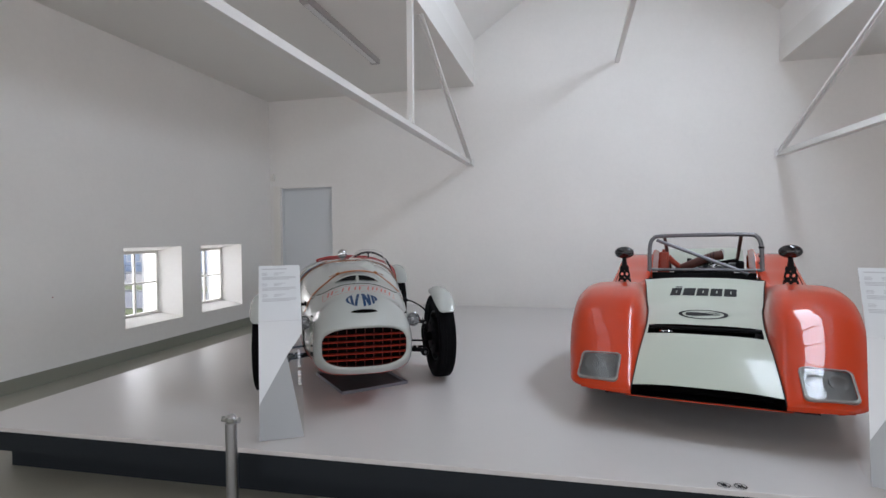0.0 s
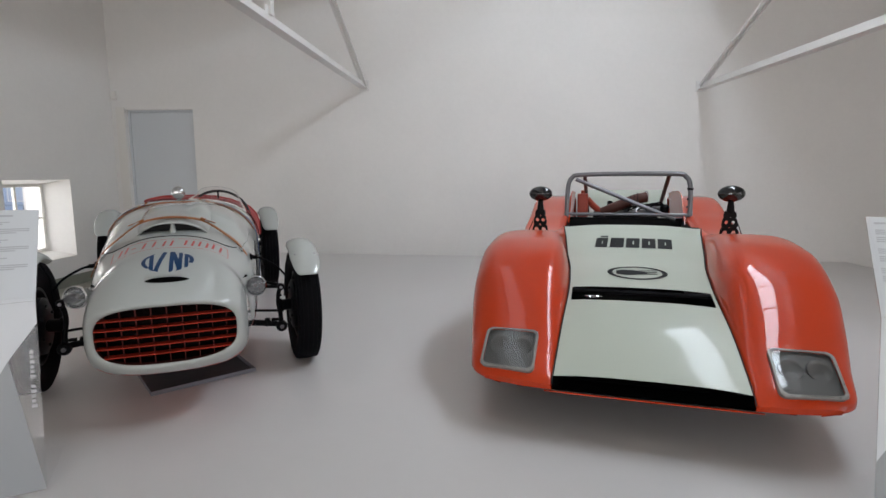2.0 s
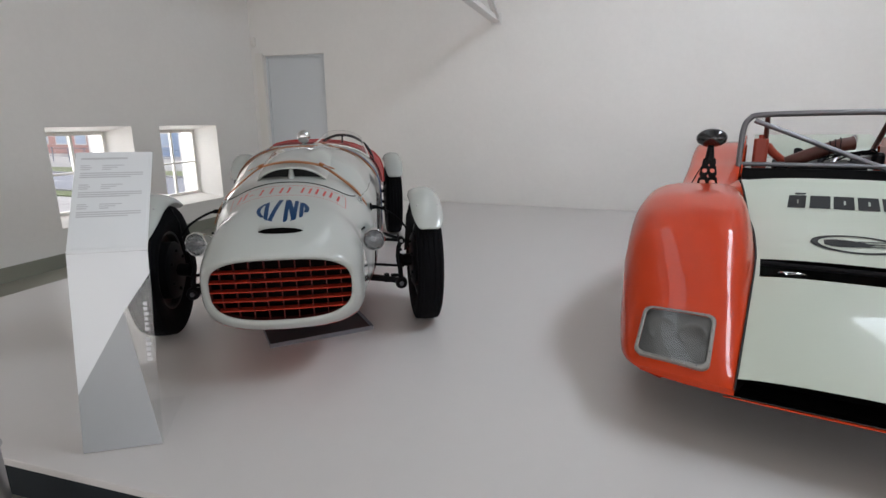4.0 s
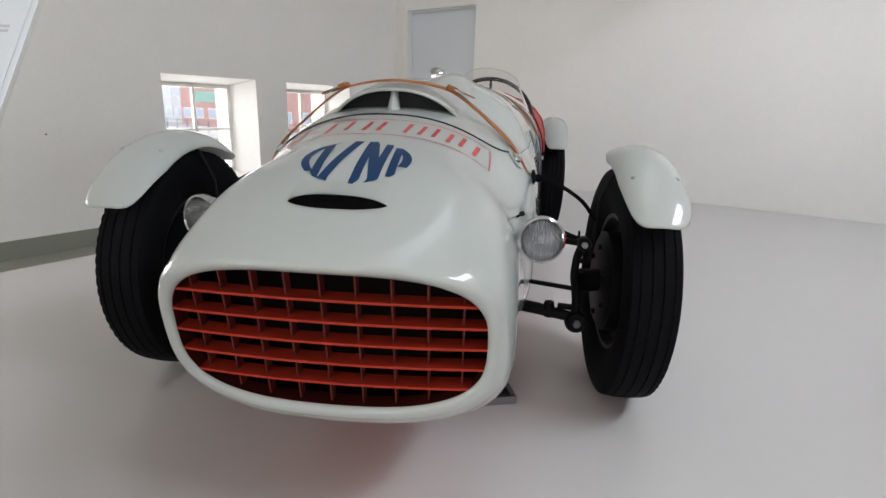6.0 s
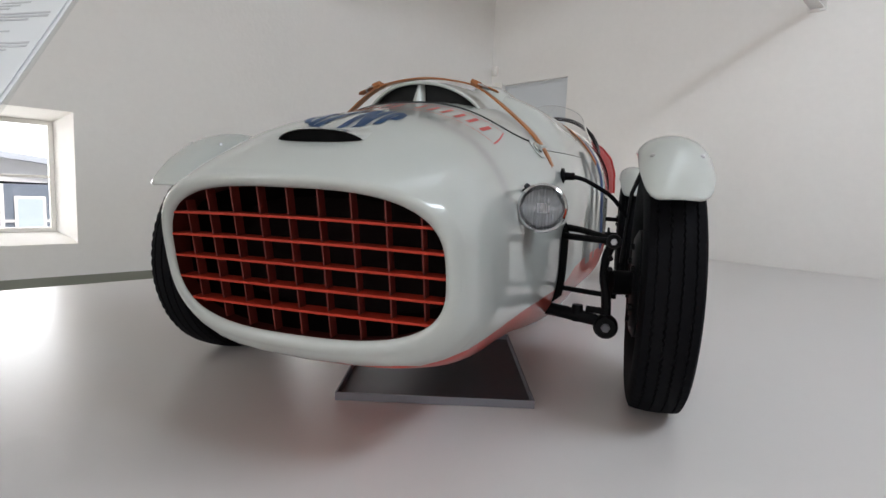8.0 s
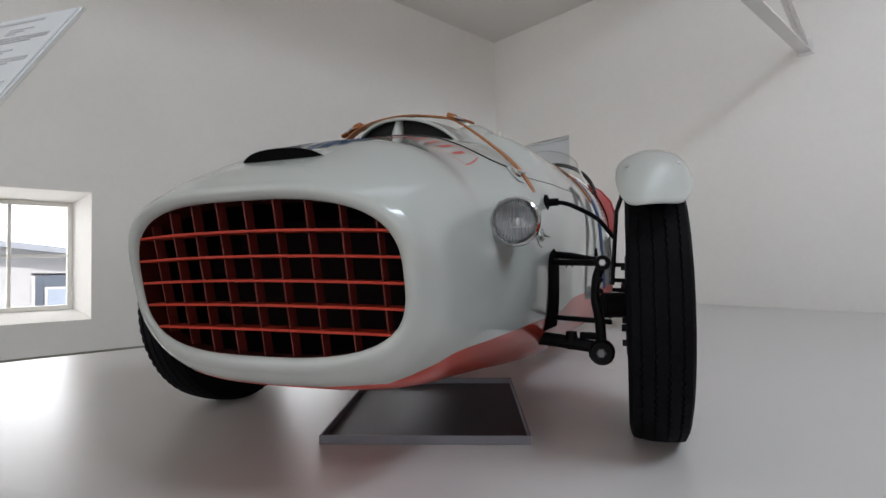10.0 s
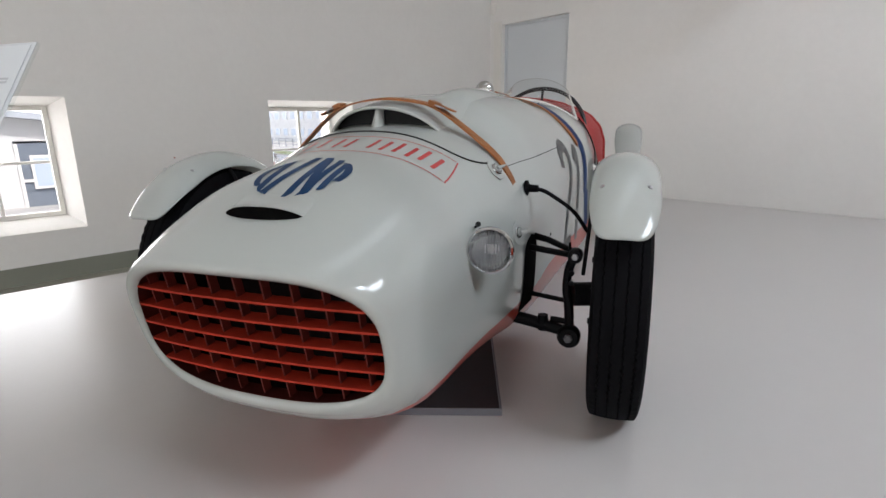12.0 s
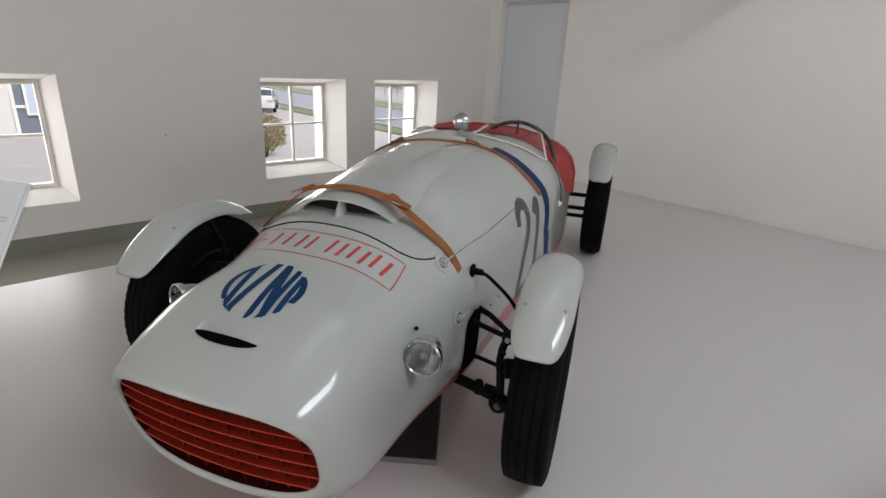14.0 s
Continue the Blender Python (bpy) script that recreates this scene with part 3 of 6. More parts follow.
SHARP = [(-0.09, 3.0), (-0.03, 2.85), (0.1, 2.9), (0.3, 2.4), (0.6, 2.3), (1.0, 2.35), (1.4, 2.6), (1.8, 3.0), (2.4, 3.1), (3.0, 2.5), (4.0, 2.0)]
RED = [(-0.03, 0.0), (0.0, 0.018), (0.03, 0.062), (0.08, 0.084), (0.3, 0.112), (0.6, 0.15), (0.85, 0.165), (1.0, 0.19), (1.4, 0.195), (2.5, 0.17), (3.3, 0.12), (4.0, 0.02)]


def fairing(x, y):
    """Swelling of the bonnet that leads up to the driver's screen."""
    if y < 0.7 or y > 1.7:
        return 0.0
    rise = table(y, [(0.7, 0.044), (0.95, 0.048), (1.3, 0.030), (1.55, 0.006), (1.7, 0.0), (2.6, 0.0)])
    r = math.hypot(x - 0.235, 0.9 * min(0.0, y - 0.95)) / (0.20 + 0.02 * max(0.0, y - 0.95))
    e = max(0.0, min(1.0, (1.0 - r) / 0.62))
    return rise * e * e * (3 - 2 * e)


def nose_curve(x, y, z):
    fade = max(0.0, 1 - (y + 0.1) / 0.2)
    return fade * fade * (0.006 + 0.034 * min(1.3, (x / 0.285) ** 2) - 0.235 * (z - 0.44))


def hull(y, a):
    """Point of the body at station y; a from -90 (right side) over 0 (top) to 90 (left side)."""
    n = table(y, SHARP)
    s, c = math.sin(radians(abs(a))), max(0.0, math.cos(radians(a)))
    x = math.copysign(table(y, HALF) * s ** (2 / n), a)
    zc = table(y, MID)
    z = zc + (table(y, TOP) - zc) * c ** (2 / n)
    z += fairing(x, y)
    return Vector((x, y + nose_curve(x, y, z), z))


def flank(y, z, side=1):
    """Point of the body below its widest line."""
    n, zc, b = table(y, SHARP) + table(y, [(-0.05, 0.0), (0.1, 0.9), (0.45, 1.0), (0.9, 3.2), (2.5, 3.2), (4.0, 0.5)]), table(y, MID), table(y, BOT)
    t = min(1.0, max(0.0, (zc - z) / (zc - b)))
    x = side * table(y, HALF) * max(0.0, 1 - t ** n) ** (1 / n)
    return Vector((x, y + nose_curve(x, y, z), z))


def bonnet(x, y):
    """Point of the upper body above (x, y)."""
    n, h = table(y, SHARP), table(y, HALF)
    s = min(1.0, (abs(x) / h) ** (n / 2))
    return hull(y, math.copysign(math.degrees(math.asin(s)), x))


def side_at(y, z, side=1):
    """Point of the car's side at height z."""
    zc = table(y, MID)
    if z <= zc:
        return flank(y, z, side)
    lo, hi = 0.0, 90.0
    for _ in range(30):
        mid = (lo + hi) / 2
        if hull(y, side * mid).z > z:
            lo = mid
        else:
            hi = mid
    return hull(y, side * hi)


def normal_of(fn, u, v, d=0.004):
    n = (fn(u + d, v) - fn(u - d, v)).cross(fn(u, v + d) - fn(u, v - d)).normalized()
    return n


def patch(fn, shape, off, nu=8, nv=3, outward=None, bm=None):
    """A thin painted patch on the surface fn(u, v): shape maps the unit square to (u, v)."""
    bm = bm or bmesh.new()
    grid = []
    for j in range(nv + 1):
        row = []
        for i in range(nu + 1):
            u, v = shape(i / nu, j / nv)
            p, n = fn(u, v), normal_of(fn, u, v)
            if outward is not None and n.dot(outward(p)) < 0:
                n = -n
            row.append(bm.verts.new(p + n * off))
        grid.append(row)
    for a, b in zip(grid, grid[1:]):
        for i in range(nu):
            bm.faces.new((a[i], a[i + 1], b[i + 1], b[i]))
    return bm


def upward(p):
    return Vector((p.x * 0.5, 0, 1))


def outward(p):
    return Vector((p.x, 0, 0.2))


def tyre_mesh(r, half, m, seg=216):
    """Cross-ply tyre: four zigzag grooves and a notched shoulder."""
    loops = []
    for k in range(seg):
        zig = half * 0.022 * (1, -1)[k % 2]
        notch = 0.0035 if k % 3 == 0 else 0.0
        tread = []
        for g in (-0.60, -0.2, 0.2, 0.60):
            crown = r - 0.008 * g * g
            tread += [(crown, half * (g - 0.034) + zig), (crown - 0.004, half * (g - 0.018) + zig), (crown - 0.004, half * (g + 0.018) + zig), (crown, half * (g + 0.034) + zig)]
        prof = [(r * 0.60, -half * 0.62), (r * 0.66, -half * 0.80), (r * 0.80, -half * 1.0), (r * 0.90, -half * 1.0), (r * 0.945, -half * 0.95), (r * 0.983 - notch, -half * 0.86), *tread,
                (r * 0.983 - notch, half * 0.86), (r * 0.945, half * 0.95), (r * 0.90, half * 1.0), (r * 0.80, half * 1.0), (r * 0.66, half * 0.80), (r * 0.60, half * 0.62)]
        a = 2 * math.pi * k / seg
        loops.append([(m or Matrix()) @ Vector((q * math.cos(a), q * math.sin(a), h)) for q, h in prof])
    loops.append(loops[0])
    bm = rings(loops, None, close=False, cap=(False, False))
    bmesh.ops.remove_doubles(bm, verts=bm.verts, dist=1e-5)
    return bm


def wheel(parent, x, y, r, half, side):
    """Black steel wheel; side: +1 outer face towards +x."""
    w = new("wheel")
    w.parent = parent
    w.matrix_basis = pose(x, y, r, 0, 90 * side, 0)
    part("tyre", tyre_mesh(r, half, None), RUBBER, w, "black treaded tyre", smooth=True, angle=40)
    part("rim", lathe([(r * 0.61, -half * 0.6), (r * 0.57, -half * 0.58), (r * 0.55, -half * 0.1), (r * 0.42, half * 0.2), (r * 0.40, half * 0.45), (r * 0.2, half * 0.5), (r * 0.15, half * 0.3), (0, half * 0.3)], 40), BLACK, w, smooth=True)
    part("outer_rim", lathe([(r * 0.61, half * 0.62), (r * 0.57, half * 0.6), (r * 0.55, half * 0.1)], 40), BLACK, w, smooth=True)
    part("brake_drum", lathe([(0, -half * 1.05), (r * 0.38, -half * 1.05), (r * 0.44, -half * 0.9), (r * 0.44, -half * 0.1), (0, -half * 0.1)], 36), MATBLACK, w, smooth=True)
    part("hub_cap", lathe([(r * 0.16, half * 0.3), (r * 0.15, half * 0.55), (r * 0.1, half * 0.72), (0, half * 0.75)], 24), STEEL, w, smooth=True)
    for k in range(6):
        a = 2 * math.pi * k / 6
        part("bolt", lathe([(0.009, -half * 1.05), (0.009, -half * 1.2), (0, -half * 1.2)], 6, pose(r * 0.3 * math.cos(a), r * 0.3 * math.sin(a), 0)), MATBLACK, w)
    return w


def mudguard(parent, x, y, zc, r, half, a0, a1, name="mudguard"):
    """Crowned guard over a wheel; angles from straight ahead (0) over the top (90)."""
    n, cross = 44, 27

    def shell(i, u):
        th = u * radians(84)
        lobe = 1 - math.sqrt(max(0.0, 1 - abs(math.sin(th)) ** 5.5 * 0.99))
        start, stop = a0 + 30 * lobe, a1 - 26 * (1 - math.sqrt(max(0.0, 1 - abs(math.sin(th)) ** 2.4 * 0.99)))
        a = radians(start + (stop - start) * i / n)
        deep = 0.042 + 0.014 * min(1.0, max(0.0, math.degrees(a) - a0) / 50)
        rr = r - deep * (1 - math.cos(th))
        return Vector((x + half * math.copysign(abs(math.sin(th)), u), y - rr * math.cos(a), zc + rr * math.sin(a)))
    loops = [[shell(i, -1 + 2 * k / (cross - 1)) for k in range(cross)] for i in range(n + 1)]
    g = part(name, rings(loops, close=False), IVORY, parent, "ivory painted cycle mudguard", smooth=True, angle=180)
    mod = g.modifiers.new("thickness", "SOLIDIFY")
    mod.thickness, mod.offset = 0.004, -1
    for u in (-0.48, 0.48):
        p = shell(14, u)
        nrm = (shell(15, u) - p).cross(shell(14, u + 0.05) - p).normalized()
        nrm = nrm if nrm.z > 0 else -nrm
        part("rivet", lathe([(0.007, -0.002), (0.006, 0.002), (0.003, 0.0045), (0, 0.005)], 12, Matrix.Translation(p) @ nrm.to_track_quat("Z", "Y").to_matrix().to_4x4()), STEEL, g, smooth=True)
    return g


car = tagged(empty("racing_car", pose(-1.0775, 3.3765, 0, 0, 0, 27.8)), "ivory vintage open-wheel racing car with red grille and leather straps", "racing car")

# hull: painted upper skin and red belly
stations = [-0.09, -0.075, -0.06, -0.03] + [round(0.03 * k, 3) for k in range(0, 67)] + [2.0 + 0.1 * k for k in range(1, 21)]
lip = [(-0.082, 0.285, 0.578, 0.304), (-0.091, 0.286, 0.579, 0.303), (-0.098, 0.293, 0.587, 0.293), (-0.0995, 0.301, 0.595, 0.285)]
UP = [90 * (k / 20) for k in range(-20, 21)]


def lip_ring(y, h, top, bot, n=3.1):
    out = []
    zc = (top + bot) / 2
    for k in range(120):
        a = 2 * math.pi * k / 120
        s, c = math.sin(a), math.cos(a)
        x = h * math.copysign(abs(s) ** (2 / n), s)
        z = zc + (top - bot) / 2 * math.copysign(abs(c) ** (2 / n), c)
        out.append((x, y + nose_curve(x, y, z), z))
    return out


upper, belly = [], []
for y in stations:
    zb = table(y, BOT) + table(y, RED)
    zc = table(y, MID)
    down = [zc + (zb - zc) * math.sin(math.pi / 2 * k / 10) if table(y, RED) < 0.01 else zc + (zb - zc) * k / 10 for k in range(1, 11)]
    upper.append([flank(y, z, -1) for z in reversed(down)] + [hull(y, a) for a in UP] + [flank(y, z, 1) for z in down])
    b = table(y, BOT)
    under = [zb + (b - zb) * math.sin(math.pi / 2 * k / 8) for k in range(0, 9)]
    belly.append([flank(y, z, 1) for z in under] + [flank(y, z, -1) for z in reversed(under)])
body = part("body", rings(upper, close=False), IVORY, car, smooth=True, angle=180)
part("belly_pan", rings(belly, close=False), REDPAINT, car, "red painted belly pan", smooth=True, angle=180)
lip_rings = [lip_ring(*v) for v in lip]
lip_rings += [lip_ring(-0.0905, 0.3095, 0.6025, 0.2775), lip_ring(-0.076, 0.3160, 0.6125, 0.2690)]
part("nose_ring", rings(lip_rings, cap=(False, False)), IVORY, body, smooth=True, angle=180)
# shroud's red is darkened to stand for shade inside the mouth
part("shroud", rings([lip_ring(-0.082, 0.2865, 0.5795, 0.3025), lip_ring(-0.02, 0.2865, 0.5795, 0.3025)], cap=(False, False)), SHROUD, body, "red shroud round the grille, darkened for shade", smooth=True)
# duct added to close the nose; near-black colour stands for shade
part("duct", rings([lip_ring(-0.03, 0.287, 0.580, 0.302), lip_ring(0.03, 0.285, 0.576, 0.306), lip_ring(0.12, 0.27, 0.56, 0.32)], cap=(False, True)), DUCTSHADE, body, "near-black duct for the shade behind the grille")

# grille of five blades and nine uprights
grille = new("grille")
grille.parent = car


def mouth_half(z, n=3.1):
    t = min(1.0, abs(z - 0.441) / 0.134)
    return 0.286 * max(0.0, 1 - t ** n) ** (1 / n)


for z in (0.5265, 0.4835, 0.4405, 0.397, 0.353):
    h = mouth_half(z) + 0.009
    loops = []
    for k in range(17):
        x = -h + 2 * h * k / 16
        yy = -0.084 + nose_curve(x, -0.09, z)
        droop = -0.006 * (x / 0.28) ** 2
        loops.append([(x, yy, z - 0.0022 + droop), (x, yy + 0.040, z - 0.003 + droop), (x, yy + 0.040, z + 0.003 + droop), (x, yy, z + 0.0022 + droop)])
    part("blade", rings(loops), GRILLE, grille)
# uprights carry the blades' red, darkened as if in shadow
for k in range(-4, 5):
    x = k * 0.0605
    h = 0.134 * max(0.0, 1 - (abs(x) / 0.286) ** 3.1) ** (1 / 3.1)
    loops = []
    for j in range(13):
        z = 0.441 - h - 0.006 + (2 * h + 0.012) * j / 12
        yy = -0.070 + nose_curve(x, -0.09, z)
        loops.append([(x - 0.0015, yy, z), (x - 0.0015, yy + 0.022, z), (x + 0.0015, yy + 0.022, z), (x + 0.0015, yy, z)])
    part("upright", rings(loops), GRILLESHADE, grille)

# hooded intake slot on the nose


def slot_edge(u):
    e = max(0.0, 1 - abs(u) ** 2.6) ** 0.75
    x = 0.004 + 0.092 * u
    return bonnet(x, 0.018 - 0.016 * e), bonnet(x, 0.018) + Vector((0, -0.014 * e, 0.0165 * e + 0.0004))


loops = []
for j in range(11):
    t = j / 10
    row = []
    for i in range(33):
        u = -1 + 2 * i / 32
        x = 0.004 + 0.092 * u
        b = bonnet(x, 0.018 + 0.075 * t)
        rise = (slot_edge(u)[1] - bonnet(x, 0.018)) * (1 - t) ** 2.2
        row.append((b.x, b.y + rise.y, b.z + rise.z - 0.0011 * t))
    loops.append(row)
part("intake_hood", rings(loops, close=False), IVORY, body, smooth=True, angle=180)
edges = [slot_edge(-0.985 + 1.97 * i / 32) for i in range(33)]
loops = [[a + Vector((0, -0.001, 0.0006)) for a, b in edges], [b + Vector((0, 0.001, -0.0012)) for a, b in edges]]
# black sheet closes the slot in place of the shade within
part("intake_slot_shade", rings(loops, close=False), VOID, body, "black sheet for the air slot's shade")

# bonnet scoop with a centre pillar


def scoop(u, y):
    w = table(y, [(0.54, 0.168), (0.74, 0.188), (1.04, 0.20), (1.6, 0.2)])
    h = table(y, [(0.54, 0.056), (0.64, 0.060), (0.94, 0.048), (1.24, 0.03), (1.6, 0.0)])
    p = bonnet(w * u, y)
    return Vector((p.x, p.y, p.z - 0.003 + h * max(0.0, 1 - abs(u) ** 2.2) ** 0.8))


def scoop_front(u):
    return 0.540 + 0.05 * u * u


loops = []
for j in range(25):
    loops.append([scoop(-1 + i / 14, scoop_front(-1 + i / 14) + (1.55 - 0.54) * (j / 24) ** 1.3) for i in range(29)])
part("bonnet_scoop", rings(loops, close=False), IVORY, body, smooth=True, angle=180)
edge = [scoop(-1 + i / 14, scoop_front(-1 + i / 14)) for i in range(29)]
part("scoop_lip", tube([p + Vector((0, 0.001, -0.001)) for p in edge], 0.0045, 8), IVORY, body, smooth=True)
low = [bonnet(p.x, p.y + 0.035) - Vector((0, 0, 0.004)) for p in edge]
high = [scoop(-1 + i / 14, scoop_front(-1 + i / 14) + 0.035) - Vector((0, 0, 0.002)) for i in range(29)]
# dark sheet closes the mouth, coloured for the shade inside
part("scoop_mouth", rings([low, high], close=False), MOUTH, body, "dark sheet for the scoop mouth's shade")
base, tip = bonnet(0, 0.53), scoop(0, 0.545)
loops = []
for t in (0, 0.35, 0.7, 1):
    w = 0.019 - 0.011 * t
    c = Vector((0, 0.527 + 0.022 * t, base.z + (tip.z - base.z) * t))
    loops.append([c + Vector((w * math.sin(a) * (1 if math.cos(a) > 0 else 0.8), 0.03 - 0.03 * math.cos(a), 0)) for a in (2 * math.pi * k / 16 for k in range(16))])
part("scoop_pillar", rings(loops), IVORY, body, smooth=True)

# panel gaps
gap = [bonnet(x, 0.480 + 0.15 * (abs(x) / 0.332) ** 8) + Vector((0, 0, 0.0005)) for x in (0.332 * math.sin(math.pi / 2 * k / 30) for k in range(-30, 31))]
part("bonnet_gap", tube(gap, 0.0028, 6), SEAM, body)
for s in (-1, 1):
    pts = [side_at(0.63 + (1.36 - 0.63) * k / 20, 0.712 + 0.03 * k / 20, s) for k in range(21)]
    part("bonnet_gap", tube(pts, 0.0011, 6), SEAM, body)

# registration strip: red outline with plain bars instead of characters
PLY = lambda x: 0.321 + 0.033 * (x / 0.25) ** 2
plate = new("plate_marking")
plate.parent = car
bm = bmesh.new()
for dy in (0.0, 0.11):
    patch(bonnet, lambda s, t, dy=dy: (-0.262 + 0.524 * s, PLY(-0.262 + 0.524 * s) + dy - 0.0016 + 0.0032 * t), 0.0012, 40, 1, upward, bm)
for sx in (-1, 1):
    patch(bonnet, lambda s, t, sx=sx: (sx * (0.266 + 0.002 * (s * (1 - s) * 4) - 0.0016 + 0.0032 * t), PLY(0.266) + 0.11 * s), 0.0012, 6, 1, upward, bm)
part("outline", bm, REDINK, plate, "red painted outline")
for c, wide in ((-0.214, 0.028), (-0.098, 0.046), (-0.012, 0.034), (0.086, 0.034), (0.152, 0.034), (0.216, 0.034)):
    for dx in (-0.5, 0.5):
        part("bar", patch(bonnet, lambda s, t, c=c, e=dx * wide: (c + e + 0.010 * (s - 0.5) + 0.010 * (t - 0.5), PLY(c) + 0.028 + 0.062 * t), 0.0012, 2, 5, upward), REDINK, plate)
part("bar", patch(bonnet, lambda s, t: (-0.168 + 0.020 * (s - 0.5), PLY(-0.168) + 0.052 + 0.008 * t), 0.0012, 3, 2, upward), REDINK, plate)

# oval blue works emblem, cut into slanting bars
emblem = new("emblem")
emblem.parent = car


def oval_bar(c0, c1, w, v0=-1.0, v1=1.0):
    """A bar from c0 at the front to c1 at the back, trimmed by the oval's outline."""
    def shape(s, t):
        v = v0 + (v1 - v0) * t
        lim = 0.112 * math.sqrt(max(0.0, 1 - v * v * 0.995))
        mid = c0 + (c1 - c0) * (v + 1) / 2
        a, b = (max(-lim, min(lim, mid + e * w / 2)) for e in (-1, 1))
        return a + (b - a) * s, 0.166 + 0.099 * v
    return shape


def crescent(side, w, v0, v1):
    """A strip of the oval's rim."""
    def shape(s, t):
        v = v0 + (v1 - v0) * t
        lim = 0.112 * math.sqrt(max(0.0, 1 - v * v * 0.995))
        return side * max(0.0, lim - w * (1 - s)), 0.166 + 0.099 * v
    return shape


for c0, c1, w, v0, v1 in ((-0.066, -0.074, 0.018, -0.93, 0.9), (-0.050, -0.016, 0.019, -0.95, 0.97), (0.016, 0.014, 0.018, -0.99, 0.97), (0.054, 0.016, 0.021, -0.95, 0.98),
                          (0.052, 0.054, 0.017, -0.88, 0.85), (0.081, 0.077, 0.017, -0.7, 0.68)):
    part("bar", patch(bonnet, oval_bar(c0, c1, w, v0, v1), 0.0014, 3, 14, upward), BLUE, emblem)
for side, w, v0, v1 in ((-1, 0.017, -0.62, 0.66), (1, 0.019, -0.3, 0.66)):
    part("rim_bar", patch(bonnet, crescent(side, w, v0, v1), 0.0014, 3, 14, upward), BLUE, emblem)
# leather bonnet straps


def strap_over(y_of, a0, a1, width, lift, mat, name, label, n=40):
    pts, nor = [], []
    for k in range(n + 1):
        a = a0 + (a1 - a0) * k / n
        y = y_of(a)
        p = hull(y, a)
        w = table(y, [(0.54, 0.168), (0.74, 0.188), (1.04, 0.20), (1.6, 0.2)])
        if abs(p.x) < w and 0.54 < y < 1.5:
            p.z = max(p.z, scoop(p.x / w, y).z)
        q = normal_of(hull, y, a, 0.01)
        if q.z < 0 or (abs(a) > 80 and q.x * a < 0):
            q = -q
        pts.append(p + q * (lift + (0.007 if abs(p.x) < 0.2 and y < 1 else 0.0)))
        nor.append(q)
    return part(name, ribbon(pts, nor, width, 0.004), mat, car, label, smooth=True)


def strap_y(a):
    """Run of the rear strap: a little further forward on the shoulders than on top."""
    a = abs(a)
    return 1.56 - 0.055 * math.sin(math.pi * min(1.0, a / 75)) + 0.05 * (min(a, 67) / 63) ** 3


TAUT = [(-0.405, 0.63, 0.60), (-0.372, 0.622, 0.675), (-0.335, 0.618, 0.735), (-0.26, 0.612, 0.803), (-0.168, 0.607, 0.874), (-0.10, 0.607, 0.899), (0.0, 0.61, 0.910),
        (0.10, 0.615, 0.899), (0.168, 0.617, 0.876), (0.26, 0.633, 0.806), (0.325, 0.652, 0.745), (0.362, 0.662, 0.690), (0.384, 0.668, 0.640)]
run = smooth_path(TAUT, 5)
part("bonnet_strap", ribbon(run, [Vector((q.x * 1.1, -0.05, max(0.12, q.z - 0.55))) for q in run], 0.038, 0.0045), LEATHER, car, "tan leather bonnet strap with buckles", smooth=True)
strap_over(strap_y, -67, 67, 0.032, 0.002, LEATHER, "bonnet_strap", "tan leather bonnet strap with buckles")
fasteners = [(Vector(TAUT[k]) + Vector((0, 0, 0.004)), 1.45) for k in (4, 8)]
for yy, aa in ((strap_y(10), 10), (strap_y(22), -22)):
    fasteners.append((hull(yy, aa) + Vector((0, 0, 0.008)), 1.0))
for p, k in fasteners:
    sx = math.copysign(1, p.x)
    m = Matrix.Translation(p) @ pose(0, 0, 0, 0, math.degrees(math.atan2(p.x, 0.42)), 0)
    part("buckle", tube([m @ Vector((0.022 * math.cos(t), 0.024 * math.sin(t), 0.007)) for t in (2 * math.pi * j / 16 for j in range(16))], 0.0026, 6, closed=True), STEEL, car, "steel strap buckle")
    part("keeper", prism(rounded(0.020 * k, 0.046, 0.005), 0.009 * k, m @ pose(-0.020 * sx, 0, 0.001)), LEATHER, car, "leather strap keeper", bevel=0.002)
    part("strap_end", prism(rounded(0.05 * k, 0.030, 0.012), 0.004, m @ pose(0.012 * sx, 0, 0.007)), LEATHER, car, "loose leather strap end", bevel=0.001)
# coloured stripe behind the rear strap, down both sides


def stripe_y(a):
    return strap_y(a) + 0.013 + 0.032 * max(0.0, a - 63) / 27


for s in (-1, 1):
    part("stripe", patch(hull, lambda u, v, s=s: (stripe_y(20 + 70 * u) + 0.085 * v, s * (20 + 70 * u)), 0.0014, 40, 3, lambda p: Vector((p.x, 0, 0.6))), BLUESTRAP, car, "dark blue painted stripe")
    part("stripe", patch(lambda y, z, s=s: side_at(y, z, s), lambda u, v: (1.685 + 0.095 * v + 0.05 * u, 0.512 - 0.18 * u), 0.0014, 10, 3, outward), BLUESTRAP, car, "dark blue painted stripe")

